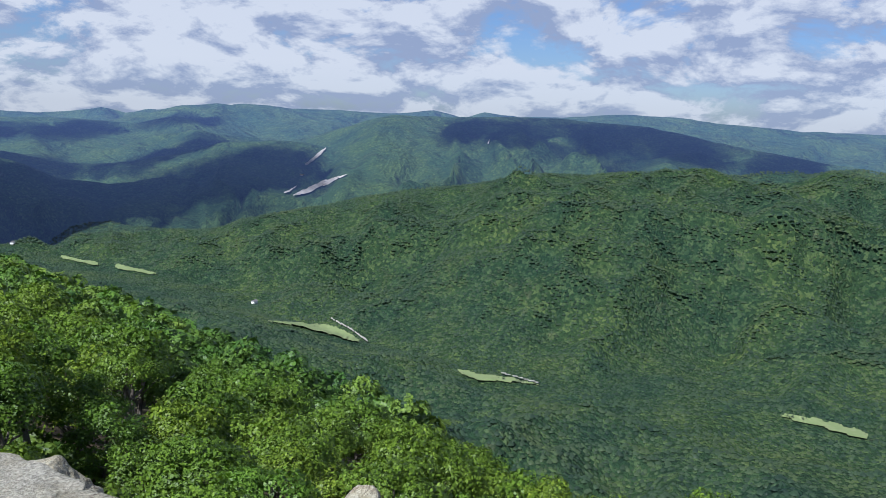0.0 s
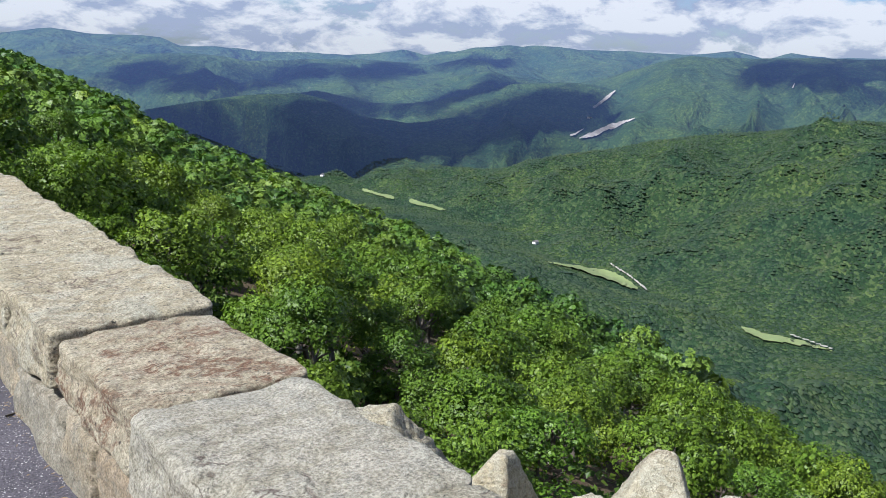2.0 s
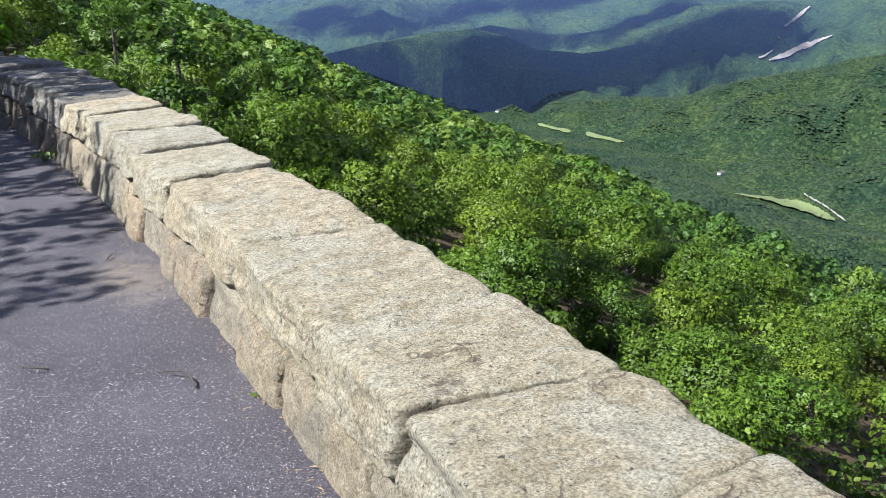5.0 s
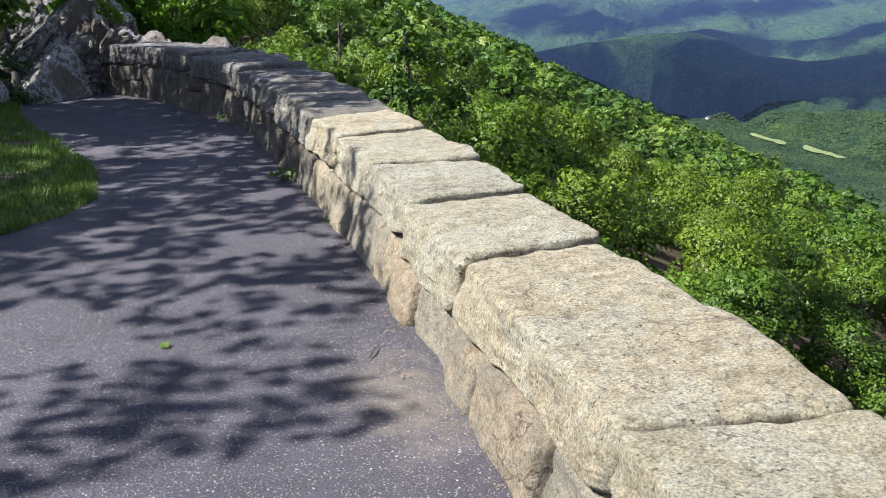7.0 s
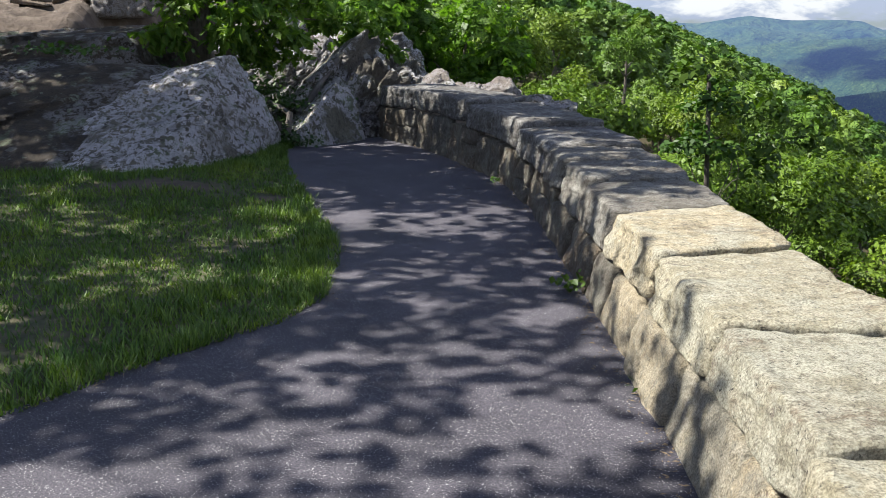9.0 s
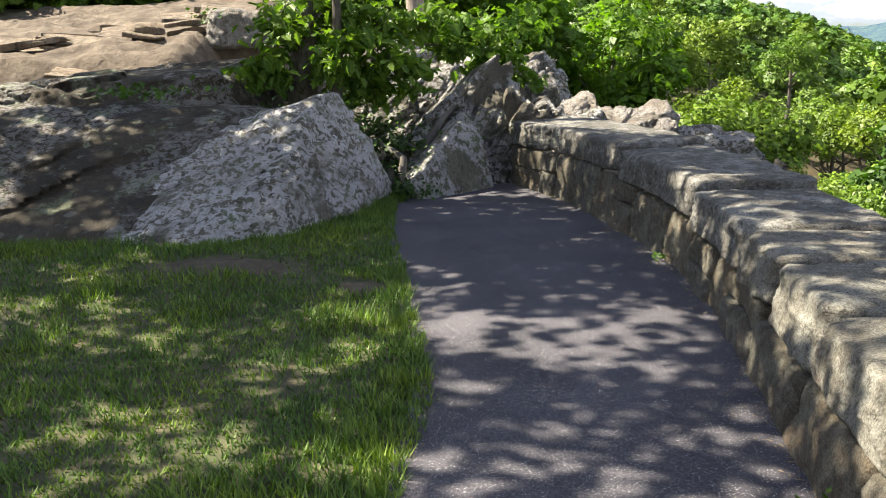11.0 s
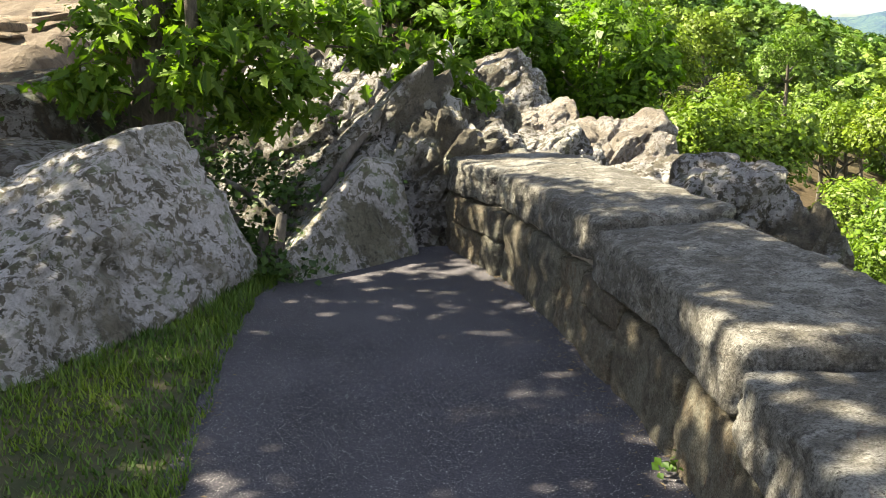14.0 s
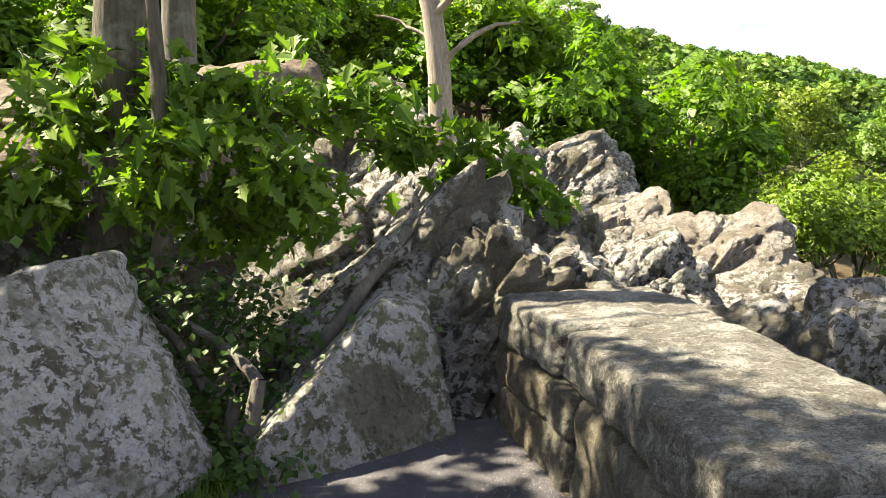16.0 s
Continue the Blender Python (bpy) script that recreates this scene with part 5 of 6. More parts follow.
def crown_arrays(n, leaf, seed, lumps=16, squash=0.8):
    """A lumpy crown of radius one round the origin: leaf shells on many boughs, with gaps between."""
    rng = np.random.default_rng(seed)
    k = lumps
    d = rng.normal(0, 1, (k, 3))
    d[:, 2] = np.abs(d[:, 2]) * 0.9 - 0.25
    d /= np.linalg.norm(d, axis=1)[:, None]
    c = d * rng.uniform(0.45, 0.78, (k, 1)) * np.array([1, 1, squash])
    rad = rng.uniform(0.26, 0.46, k) * (16.0 / max(16, k)) ** 0.36
    which = rng.choice(k, n, p=rad**2 / (rad**2).sum())
    u = rng.normal(0, 1, (n, 3))
    u[:, 2] = np.where(u[:, 2] < -0.3, -u[:, 2] * 0.6, u[:, 2])
    u /= np.linalg.norm(u, axis=1)[:, None]
    p = c[which] + u * rad[which, None] * rng.uniform(0.72, 1.05, (n, 1)) * np.array([1, 1, 0.8])
    nrm = u * 0.7 + np.array([0, 0, 0.6])
    out = 0.5 * u + 0.75 * p / np.linalg.norm(p, axis=1)[:, None] + np.array([0, 0, 0.10])
    return (*leaves(p, nrm, leaf, rng), soft_normals(out, rng))


def soft_normals(out, rng):
    out = out / np.linalg.norm(out, axis=1)[:, None] + rng.normal(0, 0.24, out.shape)
    return np.repeat(out / np.linalg.norm(out, axis=1)[:, None], 4, axis=0)


def trunk_arrays(height, radius, seed, limbs=5, reach=0.6, crown_z=0.6, sides=7):
    """A tapered trunk that forks into limbs; the crown's middle is at the top."""
    rng = np.random.default_rng(seed)
    top = np.array([rng.normal(0, 0.05) * height, rng.normal(0, 0.05) * height, height])
    main = curve_points((0, 0, -0.3), top, 7, 0.03 * height, rng)
    parts = [tube(main, np.linspace(radius * 1.25, radius * 0.35, 7), sides)]
    for i in range(limbs):
        t = rng.uniform(0.4, 0.85)
        at = main[int(t * 6)]
        a = 2 * math.pi * (i + rng.uniform(-0.3, 0.3)) / limbs
        end = at + np.array([math.cos(a), math.sin(a), rng.uniform(0.3, 0.8)]) * reach * rng.uniform(0.7, 1.1)
        parts.append(tube(curve_points(at, end, 4, 0.06 * reach, rng), np.linspace(radius * 0.5, radius * 0.12, 4), 5))
    return join(parts)


def make_tree(name, crown_mesh, trunk_mesh, m, label, group):
    t = put(name, None, m=m, label=label, category="tree", group=group)
    put("trunk", trunk_mesh, t)
    put("crown", crown_mesh, t, Matrix.Translation((0, 0, 1.0)))
    return t


HILL_NEAR, HILL_MID = 64.0, 130.0


def forest_spots():
    """Jittered places for the trees of the slope: x, y, crown radius."""
    rng = np.random.default_rng(7)
    spots = []
    for r0, r1, step, rad in ((15.0, 34.0, 4.2, 1.9), (34.0, HILL_NEAR, 5.2, 2.6), (HILL_NEAR, HILL_MID, 5.8, 3.0), (HILL_MID, 210, 6.4, 3.8), (210, 560, 8.2, 4.7)):
        xs = np.arange(-r1 * 0.9, r1, step)
        X, Y = np.meshgrid(xs, np.arange(-r1 * 0.5, r1, step))
        x = X.ravel() + rng.uniform(-0.42, 0.42, X.size) * step
        y = Y.ravel() + rng.uniform(-0.42, 0.42, X.size) * step
        r, az = np.hypot(x, y), np.degrees(np.arctan2(x, y))
        keep = (r >= r0) & (r < r1) & (az > -20) & (az < 98)
        keep &= r < np.interp(az, OWN_AZ, OWN_R) * 1.12 + 6
        d = inside(x, y)
        keep &= np.where(r < 30, d > 6.0, True)
        # open rock between the footpath's end and the far outcrop
        keep &= ~((y > 11.5) & (y < 43) & (x < 5.5 + 0.02 * y) & (x > -4.5 - 0.1 * y))
        keep &= ~((az < 4) & (r < 27)) & ~(np.hypot(x - 6.0, y - 60.0) < 7.0)
        for a, b in zip(x[keep], y[keep]):
            spots.append((a, b, rad * rng.uniform(0.7, 1.35)))
    return spots


def build_forest():
    rng = np.random.default_rng(19)
    crowns_hi = [leaf_mesh("crown", crown_arrays(4600, 0.068, 200 + k, 44, 1.0), M_LEAF_NEAR) for k in range(5)]
    trunks = [mesh_np("trunk", *trunk_arrays(1.25, 0.055, 240 + k), M_BARK) for k in range(5)]
    far_v, far_f, far_n, far_m, n = [], [], [], [], 0
    lods = [crown_arrays(620, 0.19, 260 + k, 26, 1.0) for k in range(8)]
    lods_far = [crown_arrays(240, 0.32, 270 + k, 18, 1.0) for k in range(8)]
    near_n = 0
    spots = forest_spots()
    xy = np.array(spots)
    z = height(xy[:, 0], xy[:, 1])
    for (x, y, rad), gz in zip(spots, z):
        r = math.hypot(x, y)
        h = float(tree_height(r)) * rng.uniform(0.72, 1.2)
        s = rad
        cz = max(gz + h - s * 0.95, gz + s * 0.35)
        if r < HILL_NEAR:
            m = Matrix.LocRotScale((x, y, cz - s), Euler((rng.normal(0, 0.05), rng.normal(0, 0.05), rng.uniform(0, 6.28))), (s, s, s * rng.uniform(0.9, 1.2)))
            k = int(rng.integers(5))
            make_tree("tree", crowns_hi[k], trunks[k], m, "leafy green broadleaf tree on the steep slope", "trees below the parapet")
            near_n += 1
        else:
            v, f, nr = (lods if r < HILL_MID else lods_far)[int(rng.integers(8))]
            a = rng.uniform(0, 6.28)
            c, sn = math.cos(a), math.sin(a)
            w = v * s
            w = np.stack([w[:, 0] * c - w[:, 1] * sn + x, w[:, 0] * sn + w[:, 1] * c + y, w[:, 2] + cz], -1)
            far_v.append(w)
            far_m.append(np.full(len(f), int(rng.integers(4)) + (0 if r < HILL_MID else 4)))
            far_n.append(np.stack([nr[:, 0] * c - nr[:, 1] * sn, nr[:, 0] * sn + nr[:, 1] * c, nr[:, 2]], -1))
            far_f.append(f + n)
            n += len(w)
    me = leaf_mesh("woodland", (np.concatenate(far_v), np.concatenate(far_f), np.concatenate(far_n)), M_LEAF_FAR, np.concatenate(far_m))
    put("woodland", me, label="dense green broadleaf woodland covering the mountainside", category="woodland", kind="stuff")
    print("trees", near_n, len(spots) - near_n, n // 4)
    # a big round crown that stands out of the wood behind the outcrops
    big = leaf_mesh("crown", crown_arrays(6500, 0.062, 290, 46, 0.9), M_LEAF_MID)
    make_tree("tree", big, trunks[0], Matrix.LocRotScale((6.0, 60.0, -4.6), None, (4.0, 4.0, 4.0)), "large round bright green tree above the wood", "trees below the parapet")


build_parapet()
build_rocks()
build_forest()


# ---- trees and plants by the footpath ----
def hero_tree(name, base, height_m, radius, crowns, seed, label, bark, lean=(0, 0), limbs=6, leaf_n=4200, leaf=0.11, slim=0.45):
    """A standing tree with a forked trunk and separate crown boughs given as (x, y, z, radius)."""
    rng = np.random.default_rng(seed)
    t = put(name, None, m=Matrix.Translation(base), label=label, category="tree")
    b = np.array(base, float)
    top = np.array([lean[0], lean[1], height_m])
    main = curve_points((0, 0, -0.4), top, 10, 0.05, rng)
    rad = np.linspace(radius, radius * slim, 10)
    rad[0] *= 1.8
    rad[1] *= 1.25
    put("trunk", mesh_np("trunk", *tube(main, rad, 12), bark), t)
    for x, y, z, r, *thick in crowns:
        end = np.array([x, y, z]) - b
        at = main[min(9, max(2, int(9 * min(1, max(0.15, end[2] / height_m) * 0.75))))]
        tip = at + (end - at) * 0.8
        pts = curve_points(at, tip, 9, 0.13 * np.linalg.norm(end - at), rng)
        put("limb", mesh_np("limb", *tube(pts, np.linspace(radius * 0.15, 0.006, 9), 6), bark), t)
        v, f, nr = crown_arrays(int(leaf_n * r * r / 4 * (thick[0] if thick else 1.0)), leaf / r, seed + int(10 * r), 11, 0.75)
        put("crown", leaf_mesh("crown", (v * r + end, f, nr), M_LEAF), t)
    return t


def spray(parent, anchor, at, reach, seed, n=300, leaf=0.135, bark=None):
    """A leafy bough: a thin limb from anchor to at, with drooping leaves in layers round its end."""
    rng = np.random.default_rng(seed)
    a, c = np.array(anchor, float), np.array(at, float)
    pts = curve_points(a, c, 6, 0.10, rng)
    parts = [tube(pts, np.linspace(0.022, 0.007, 6), 5)]
    cents = []
    for k in range(9):
        s = pts[int(rng.integers(3, 6))]
        e = c + rng.normal(0, 1, 3) * np.array([1, 0.8, 0.5]) * reach * 0.6
        parts.append(tube(curve_points(s, e, 4, 0.04, rng), np.linspace(0.007, 0.003, 4), 4))
        cents.append(e)
        cents.append((s + e) / 2)
    cents = np.array(cents)
    pick = rng.integers(0, len(cents), n)
    p = cents[pick] + rng.normal(0, 1, (n, 3)) * np.array([1, 1, 0.55]) * reach * 0.30
    nr = np.tile(np.array([0.0, -0.25, 0.9]), (n, 1))
    put("limb", mesh_np("limb", *join(parts), bark or M_BARK), parent, kind="stuff")
    return put("leaf_spray", mesh_np("leaf_spray", *lobed_leaves(p, nr, leaf, rng), M_LEAF_BOUGH, False), parent, kind="stuff")


def build_path_trees():
    # its upper boughs are out of view, placed by the shade they cast
    maple = hero_tree("maple_tree", (-2.80, 12.4, 0.75), 5.2, 0.165, [(-4.7, 11.0, 5.6, 1.5), (-2.2, 14.3, 5.8, 1.9), (-7.6, 12.6, 6.0, 1.6), (-8.6, 13.4, 6.2, 1.4)], 301,
                      "broadleaf tree with rough dark trunk and low leafy boughs", M_BARK, (0.9, 0.2), leaf_n=3600, slim=0.75)
    rng = np.random.default_rng(305)
    fork = curve_points((0.55, -0.35, -0.2), (0.62, -0.2, 1.9), 9, 0.05, rng)
    put("stem", mesh_np("stem", *tube(fork, np.linspace(0.075, 0.03, 9), 9), M_BARK), maple)
    low = [(-2.80, 12.0, 1.85, 0.34), (-2.95, 11.85, 1.45, 0.30), (-2.2, 12.0, 1.35, 0.34), (-1.85, 12.05, 1.62, 0.36), (-1.45, 12.2, 1.38, 0.32), (-1.72, 12.6, 1.88, 0.36), (-1.3, 13.0, 1.85, 0.34), (-2.3, 12.3, 1.95, 0.34), (-1.95, 12.4, 1.12, 0.30), (-1.0, 13.3, 1.55, 0.26)]
    for k, (x, y, z, r) in enumerate(low):
        spray(maple, (0.35 + 0.03 * k, 0.0, 0.45 + 0.09 * k), (x + 2.80, y - 12.4, z - 0.80), r, 320 + k, 210)
    sap = put("sapling", None, m=Matrix.Translation((-0.95, 13.9, 0.7)), label="slender leafy bough hanging over the crags", category="sapling")
    for k, (x, y, z, r) in enumerate(((-0.46, 13.4, 1.24, 0.28), (-0.10, 13.3, 1.10, 0.28), (-0.6, 13.6, 1.38, 0.26))):
        spray(sap, (0, 0, 0.1), (x + 0.95, y - 13.9, z - 0.7), r, 350 + k, 150)
    hero_tree("oak_tree", (-2.95, 13.75, 1.05), 6.0, 0.15, [(-3.0, 14.6, 6.6, 2.2), (-1.6, 14.8, 6.4, 1.8)], 361, "tall tree with smooth grey trunk behind the rocks", M_BARK_GREY, (0.25, 0.1))
    # both shade trees are unseen; their boughs are placed to dapple the path
    hero_tree("shade_tree", (-7.4, 4.2, -0.05), 5.0, 0.17, [(-5.8, 5.0, 5.6, 1.3, 1.3), (-4.4, 5.1, 5.6, 1.0), (-4.2, 6.3, 5.6, 1.0, 1.3), (-5.3, 2.3, 5.5, 0.6, 0.7), (-4.5, 2.2, 5.5, 0.5, 0.7), (-4.3, 3.3, 5.6, 0.75, 0.6), (-5.0, 4.0, 5.6, 0.7, 0.6), (-3.9, 3.9, 5.6, 0.6, 0.5)], 371,
              "unseen spreading shade tree on the lawn", M_BARK, (0.7, 0.3), leaf_n=2200, leaf=0.12)
    hero_tree("shade_tree", (-7.6, 8.0, 0.4), 5.4, 0.18, [(-5.6, 9.0, 5.6, 1.7), (-6.6, 6.4, 5.9, 1.8), (-8.0, 7.3, 6.0, 1.4), (-4.1, 7.3, 5.6, 0.9, 0.7), (-3.0, 6.3, 5.5, 0.9, 0.5), (-4.4, 10.5, 5.6, 1.7, 1.5), (-4.3, 8.8, 5.6, 0.95), (-2.9, 9.9, 5.6, 1.2), (-2.7, 7.9, 5.6, 1.15, 1.2), (-5.0, 9.2, 5.55, 0.75, 1.2), (-4.4, 9.3, 5.55, 0.6), (-2.6, 9.0, 5.5, 0.7), (-8.4, 11.2, 6.3, 1.3), (-6.7, 10.7, 5.9, 1.7), (-7.6, 9.4, 6.2, 1.5), (-9.4, 10.0, 6.3, 1.6)], 381,
              "unseen spreading shade tree on the lawn", M_BARK, (0.7, 0.3), leaf_n=3900, leaf=0.12)
    gz = ground_z(6.3, 18.2)
    hero_tree("slender_tree", (6.3, 18.2, gz), 0.4 - gz, 0.09, [(5.9, 18.0, 0.3, 0.75), (6.5, 18.3, -0.4, 0.95), (7.3, 18.4, -0.5, 0.85), (6.0, 18.1, -1.2, 0.9), (7.0, 18.3, -1.6, 1.0), (7.9, 18.6, -1.3, 0.7)], 377,
              "slender tree with sparse olive leaves and a bare trunk", M_BARK, (0.0, 0.0), leaf_n=1500, leaf=0.13)
    # weathered pine with bare limbs
    rng = np.random.default_rng(391)
    pine = put("pine_tree", None, m=Matrix.Translation((-2.9, 24.7, 1.6)), label="weathered pine with bare twisted limbs and sparse needles", category="tree")
    main = curve_points((0, 0, -0.5), (-0.35, 0, 6.5), 12, 0.15, rng)
    put("trunk", mesh_np("trunk", *tube(main, np.linspace(0.26, 0.10, 12), 10), M_DEADWOOD), pine)
    for k, (a, b, r) in enumerate((((0.0, 0, 1.0), (1.6, -0.1, 1.75), 0.085), ((-0.05, 0, 1.1), (0.35, 0.2, 2.9), 0.08), ((-0.1, 0, 1.5), (-1.3, 0.2, 2.1), 0.05), ((-0.1, 0, 2.0), (2.4, 0.3, 2.7), 0.09), ((-0.2, 0, 2.6), (1.7, 0.2, 3.0), 0.06), ((-0.2, 0, 3.2), (2.2, -0.2, 3.8), 0.06))):
        put("limb", mesh_np("limb", *tube(curve_points(a, b, 8, 0.14, rng), np.linspace(r, 0.02, 8), 7), M_DEADWOOD), pine)
    for k, (x, y, z, r) in enumerate(((2.5, 0.2, 2.75, 0.75), (1.7, 0.2, 2.75, 0.7), (2.4, -0.2, 3.9, 0.9), (0.9, 0.2, 3.2, 0.7))):
        n = 900
        p = rng.normal(0, 1, (n, 3)) * np.array([0.5, 0.4, 0.16]) * r + np.array([x, y, z])
        put("needle_clump", mesh_np("needle_clump", *leaves(p, np.tile([0.0, 0, 1.0], (n, 1)), 0.10, rng), M_NEEDLE, False), pine)
    # trees closing the view behind the crags
    woods = [leaf_mesh("crown", crown_arrays(1700, 0.125, 400 + k, 30, 0.95), M_LEAF_WOOD) for k in range(3)]
    stems = [mesh_np("trunk", *trunk_arrays(1.3, 0.05, 410 + k), M_BARK) for k in range(3)]
    for k in range(46):
        x, y = rng.uniform(-17, 3.5), rng.uniform(24, 44)
        if k < 12:
            x, y = rng.uniform(-15, -8), rng.uniform(20.5, 25)
        s = rng.uniform(2.0, 3.2)
        if y < 32 and -8 < x < 2:
            continue
        gz = ground_z(x, y)
        make_tree("tree", woods[k % 3], stems[k % 3], Matrix.LocRotScale((x, y, gz + rng.uniform(0.2, 1.8)), Euler((0, 0, rng.uniform(0, 6.28))), (s, s, s * 1.15)),
                  "bright green broadleaf tree behind the crags", "woods behind the crags")


def plant(name, at, n, spread, leaf, seed, label, height_m=0.3, mat=None, category="plant", group=""):
    rng = np.random.default_rng(seed)
    p = rng.normal(0, 1, (n, 3)) * np.array([spread, spread, height_m * 0.35])
    p[:, 2] = np.abs(p[:, 2]) + 0.02
    put(name, mesh_np(name, *leaves(p, np.tile([0.0, -0.2, 0.8], (n, 1)), leaf, rng), mat or M_LEAF, False), None, Matrix.Translation(at), label, category, group, "stuff")


def build_plants():
    g = "undergrowth by the crags"
    for k, (x, y, z, s, n) in enumerate(((-1.75, 11.55, 0.15, 0.22, 240), (-1.6, 12.0, 0.4, 0.3, 320), (-2.0, 12.2, 0.55, 0.35, 320), (-2.5, 12.4, 0.85, 0.35, 260), (-1.35, 11.05, 0.02, 0.14, 120), (-1.62, 11.2, 0.05, 0.12, 120), (-2.3, 11.5, 0.75, 0.3, 240))):
        plant("undergrowth", (x, y, z), n * 2, s, 0.05, 500 + k, "low dark green leafy undergrowth between the rocks", 0.26, M_UNDER, "undergrowth", g)
    plant("weed", (0.82, 4.97, 0.0), 40, 0.045, 0.04, 520, "small green weed at the foot of the parapet", 0.12)
    plant("weed", (0.82, 8.4, 0.0), 20, 0.03, 0.03, 521, "small green weed at the foot of the parapet", 0.1)
    plant("weed", (0.86, 3.6, 0.0), 16, 0.05, 0.03, 522, "small green weed at the foot of the parapet", 0.08)
    plant("shrub", (-3.6, 10.3, 1.15), 160, 0.3, 0.06, 523, "low mossy shrub on the dark ledge", 0.16)
    plant("shrub", (-5.3, 17.0, 2.0), 120, 0.2, 0.07, 524, "yellow green shrub beside the pale boulder", 0.35)
    rng = np.random.default_rng(528)
    log = curve_points((0, 0, 0), (0.50, 0.62, 0.66), 9, 0.03, rng)
    put("fallen_log", mesh_np("fallen_log", *tube(log, np.linspace(0.055, 0.035, 9), 10), M_BARK_GREY), None, Matrix.Translation((-1.34, 11.86, 0.34)), "smooth dark log leaning against the crag", "log")
    # old roots and broken stump beside the boulder
    rng = np.random.default_rng(530)
    stump = put("stump", None, m=Matrix.Translation((-1.45, 11.2, 0.0)), label="split grey stump with bare roots beside the boulder", category="stump")
    for a, b, r in (((0.0, 0.05, -0.1), (0.06, 0.2, 0.40), 0.055), ((-0.12, 0.05, -0.1), (-0.08, 0.22, 0.3), 0.05), ((0.06, 0.2, 0.38), (-0.45, 0.5, 0.62), 0.03), ((-0.3, 0.35, 0.3), (-0.75, 0.55, 0.7), 0.028)):
        put("root", mesh_np("root", *tube(curve_points(a, b, 6, 0.04, rng), np.linspace(r * 1.2, r * 0.7, 6), 8), M_BARK_GREY), stump)


def build_shelf_shrubs():
    rng = np.random.default_rng(610)
    metas = [leaf_mesh("foliage", crown_arrays(1300, 0.075, 620 + k, 18, 0.8), M_LEAF_WOOD) for k in range(3)]
    stems = [mesh_np("stem", *trunk_arrays(0.9, 0.035, 640 + k, 4, 0.45), M_BARK) for k in range(3)]
    for k in range(230):
        y = rng.uniform(-7, 13) if k < 130 else rng.uniform(-7, 5)
        d = rng.uniform(7.0, 13.0) if k >= 130 else rng.uniform(1.1, 2.4)
        q = wall_point(np.array([min(y, 12.0)]), np.array([d]), 0.0)[0]
        if y > 11.2 or any(math.hypot(q[0] - a, q[1] - b) < 0.75 for a, b in ((5.6, -0.05), (6.1, -0.9), (7.25, -1.0), (7.6, -1.75), (1.75, -2.6), (4.3, -1.4), (5.0, -2.0), (4.6, -0.6), (6.0, -2.6))):
            continue
        s = rng.uniform(0.55, 0.95) if k >= 130 else rng.uniform(0.22, 0.40)
        gz = ground_z(q[0], q[1])
        bush = put("shrub", None, m=Matrix.LocRotScale((q[0], q[1], gz + s * 0.25), Euler((0, 0, rng.uniform(0, 6.28))), (s, s, s)),
                   label="low green shrub on the slope below the parapet", category="shrub", group="shrubs below the parapet")
        put("foliage", metas[k % 3], bush)
        put("stem", stems[k % 3], bush, Matrix.Translation((0, 0, -0.6)))


def build_outcrop_shrubs():
    rng = np.random.default_rng(660)
    metas = [leaf_mesh("foliage", crown_arrays(700, 0.13, 670 + k, 16, 0.8), M_LEAF_WOOD) for k in range(3)]
    stems = [mesh_np("stem", *trunk_arrays(0.9, 0.035, 680 + k, 4, 0.45), M_BARK) for k in range(3)]
    for k in range(90):
        x, y = rng.uniform(-1.0, 7.5), rng.uniform(14.0, 36.0)
        if x < 2.9 and y < 22:
            continue
        s = rng.uniform(0.5, 0.95) * (1 + 0.02 * y)
        gz = ground_z(x, y)
        bush = put("shrub", None, m=Matrix.LocRotScale((x, y, gz + s * 0.3), Euler((0, 0, rng.uniform(0, 6.28))), (s, s, s)),
                   label="leafy green shrub between the outcrops", category="shrub", group="shrubs among the outcrops")
        put("foliage", metas[k % 3], bush)
        put("stem", stems[k % 3], bush, Matrix.Translation((0, 0, -0.6)))


build_outcrop_shrubs()
def build_ground_cover():
    """Low brambles and saplings that close the slope under the trees."""
    rng = np.random.default_rng(720)
    n = 64000
    t = rng.random(n) ** 1.35
    d = 0.95 + 30 * t
    y = rng.uniform(-16, 30, n)
    yc = np.clip(y, -8.8, 12.0)
    q = wall_point(yc, d, 0.0)
    x, y = q[:, 0], q[:, 1] + (y - yc)
    keep = ~((y > 11.0) & (x < 2.9) & (y < 22)) & (x > -3)
    for a, b, r in ((5.6, -0.05, 0.6), (6.1, -0.9, 0.6), (7.25, -1.0, 0.6), (7.6, -1.75, 0.6), (1.75, -2.6, 0.45)):
        keep &= np.hypot(x - a, y - b) > r
    x, y, d = x[keep], y[keep], d[keep]
    clump = np.clip(fbm(np.stack([x / 1.6, y / 1.6, 0 * x], -1), 3, 33) + 0.45, 0.05, 1)
    top = (0.10 + 0.9 * clump * sstep(3.0, 9.0, d)) * np.where(d < 6.5, 0.35, 1.0)
    z = height(x, y) + top * rng.random(len(x)) ** 0.5
    size = 0.05 + 0.011 * d
    nr = np.tile(np.array([-0.2, -0.2, 0.9]), (len(x), 1))
    v, f = leaves(np.stack([x, y, z], -1), nr, size, rng, 0.25, 0.55)
    put("ground_cover", mesh_np("ground_cover", v, f, M_UNDERWOOD, False), label="low green brambles covering the slope below the parapet", category="undergrowth", kind="stuff")


build_ground_cover()
build_path_trees()
build_plants()
build_shelf_shrubs()


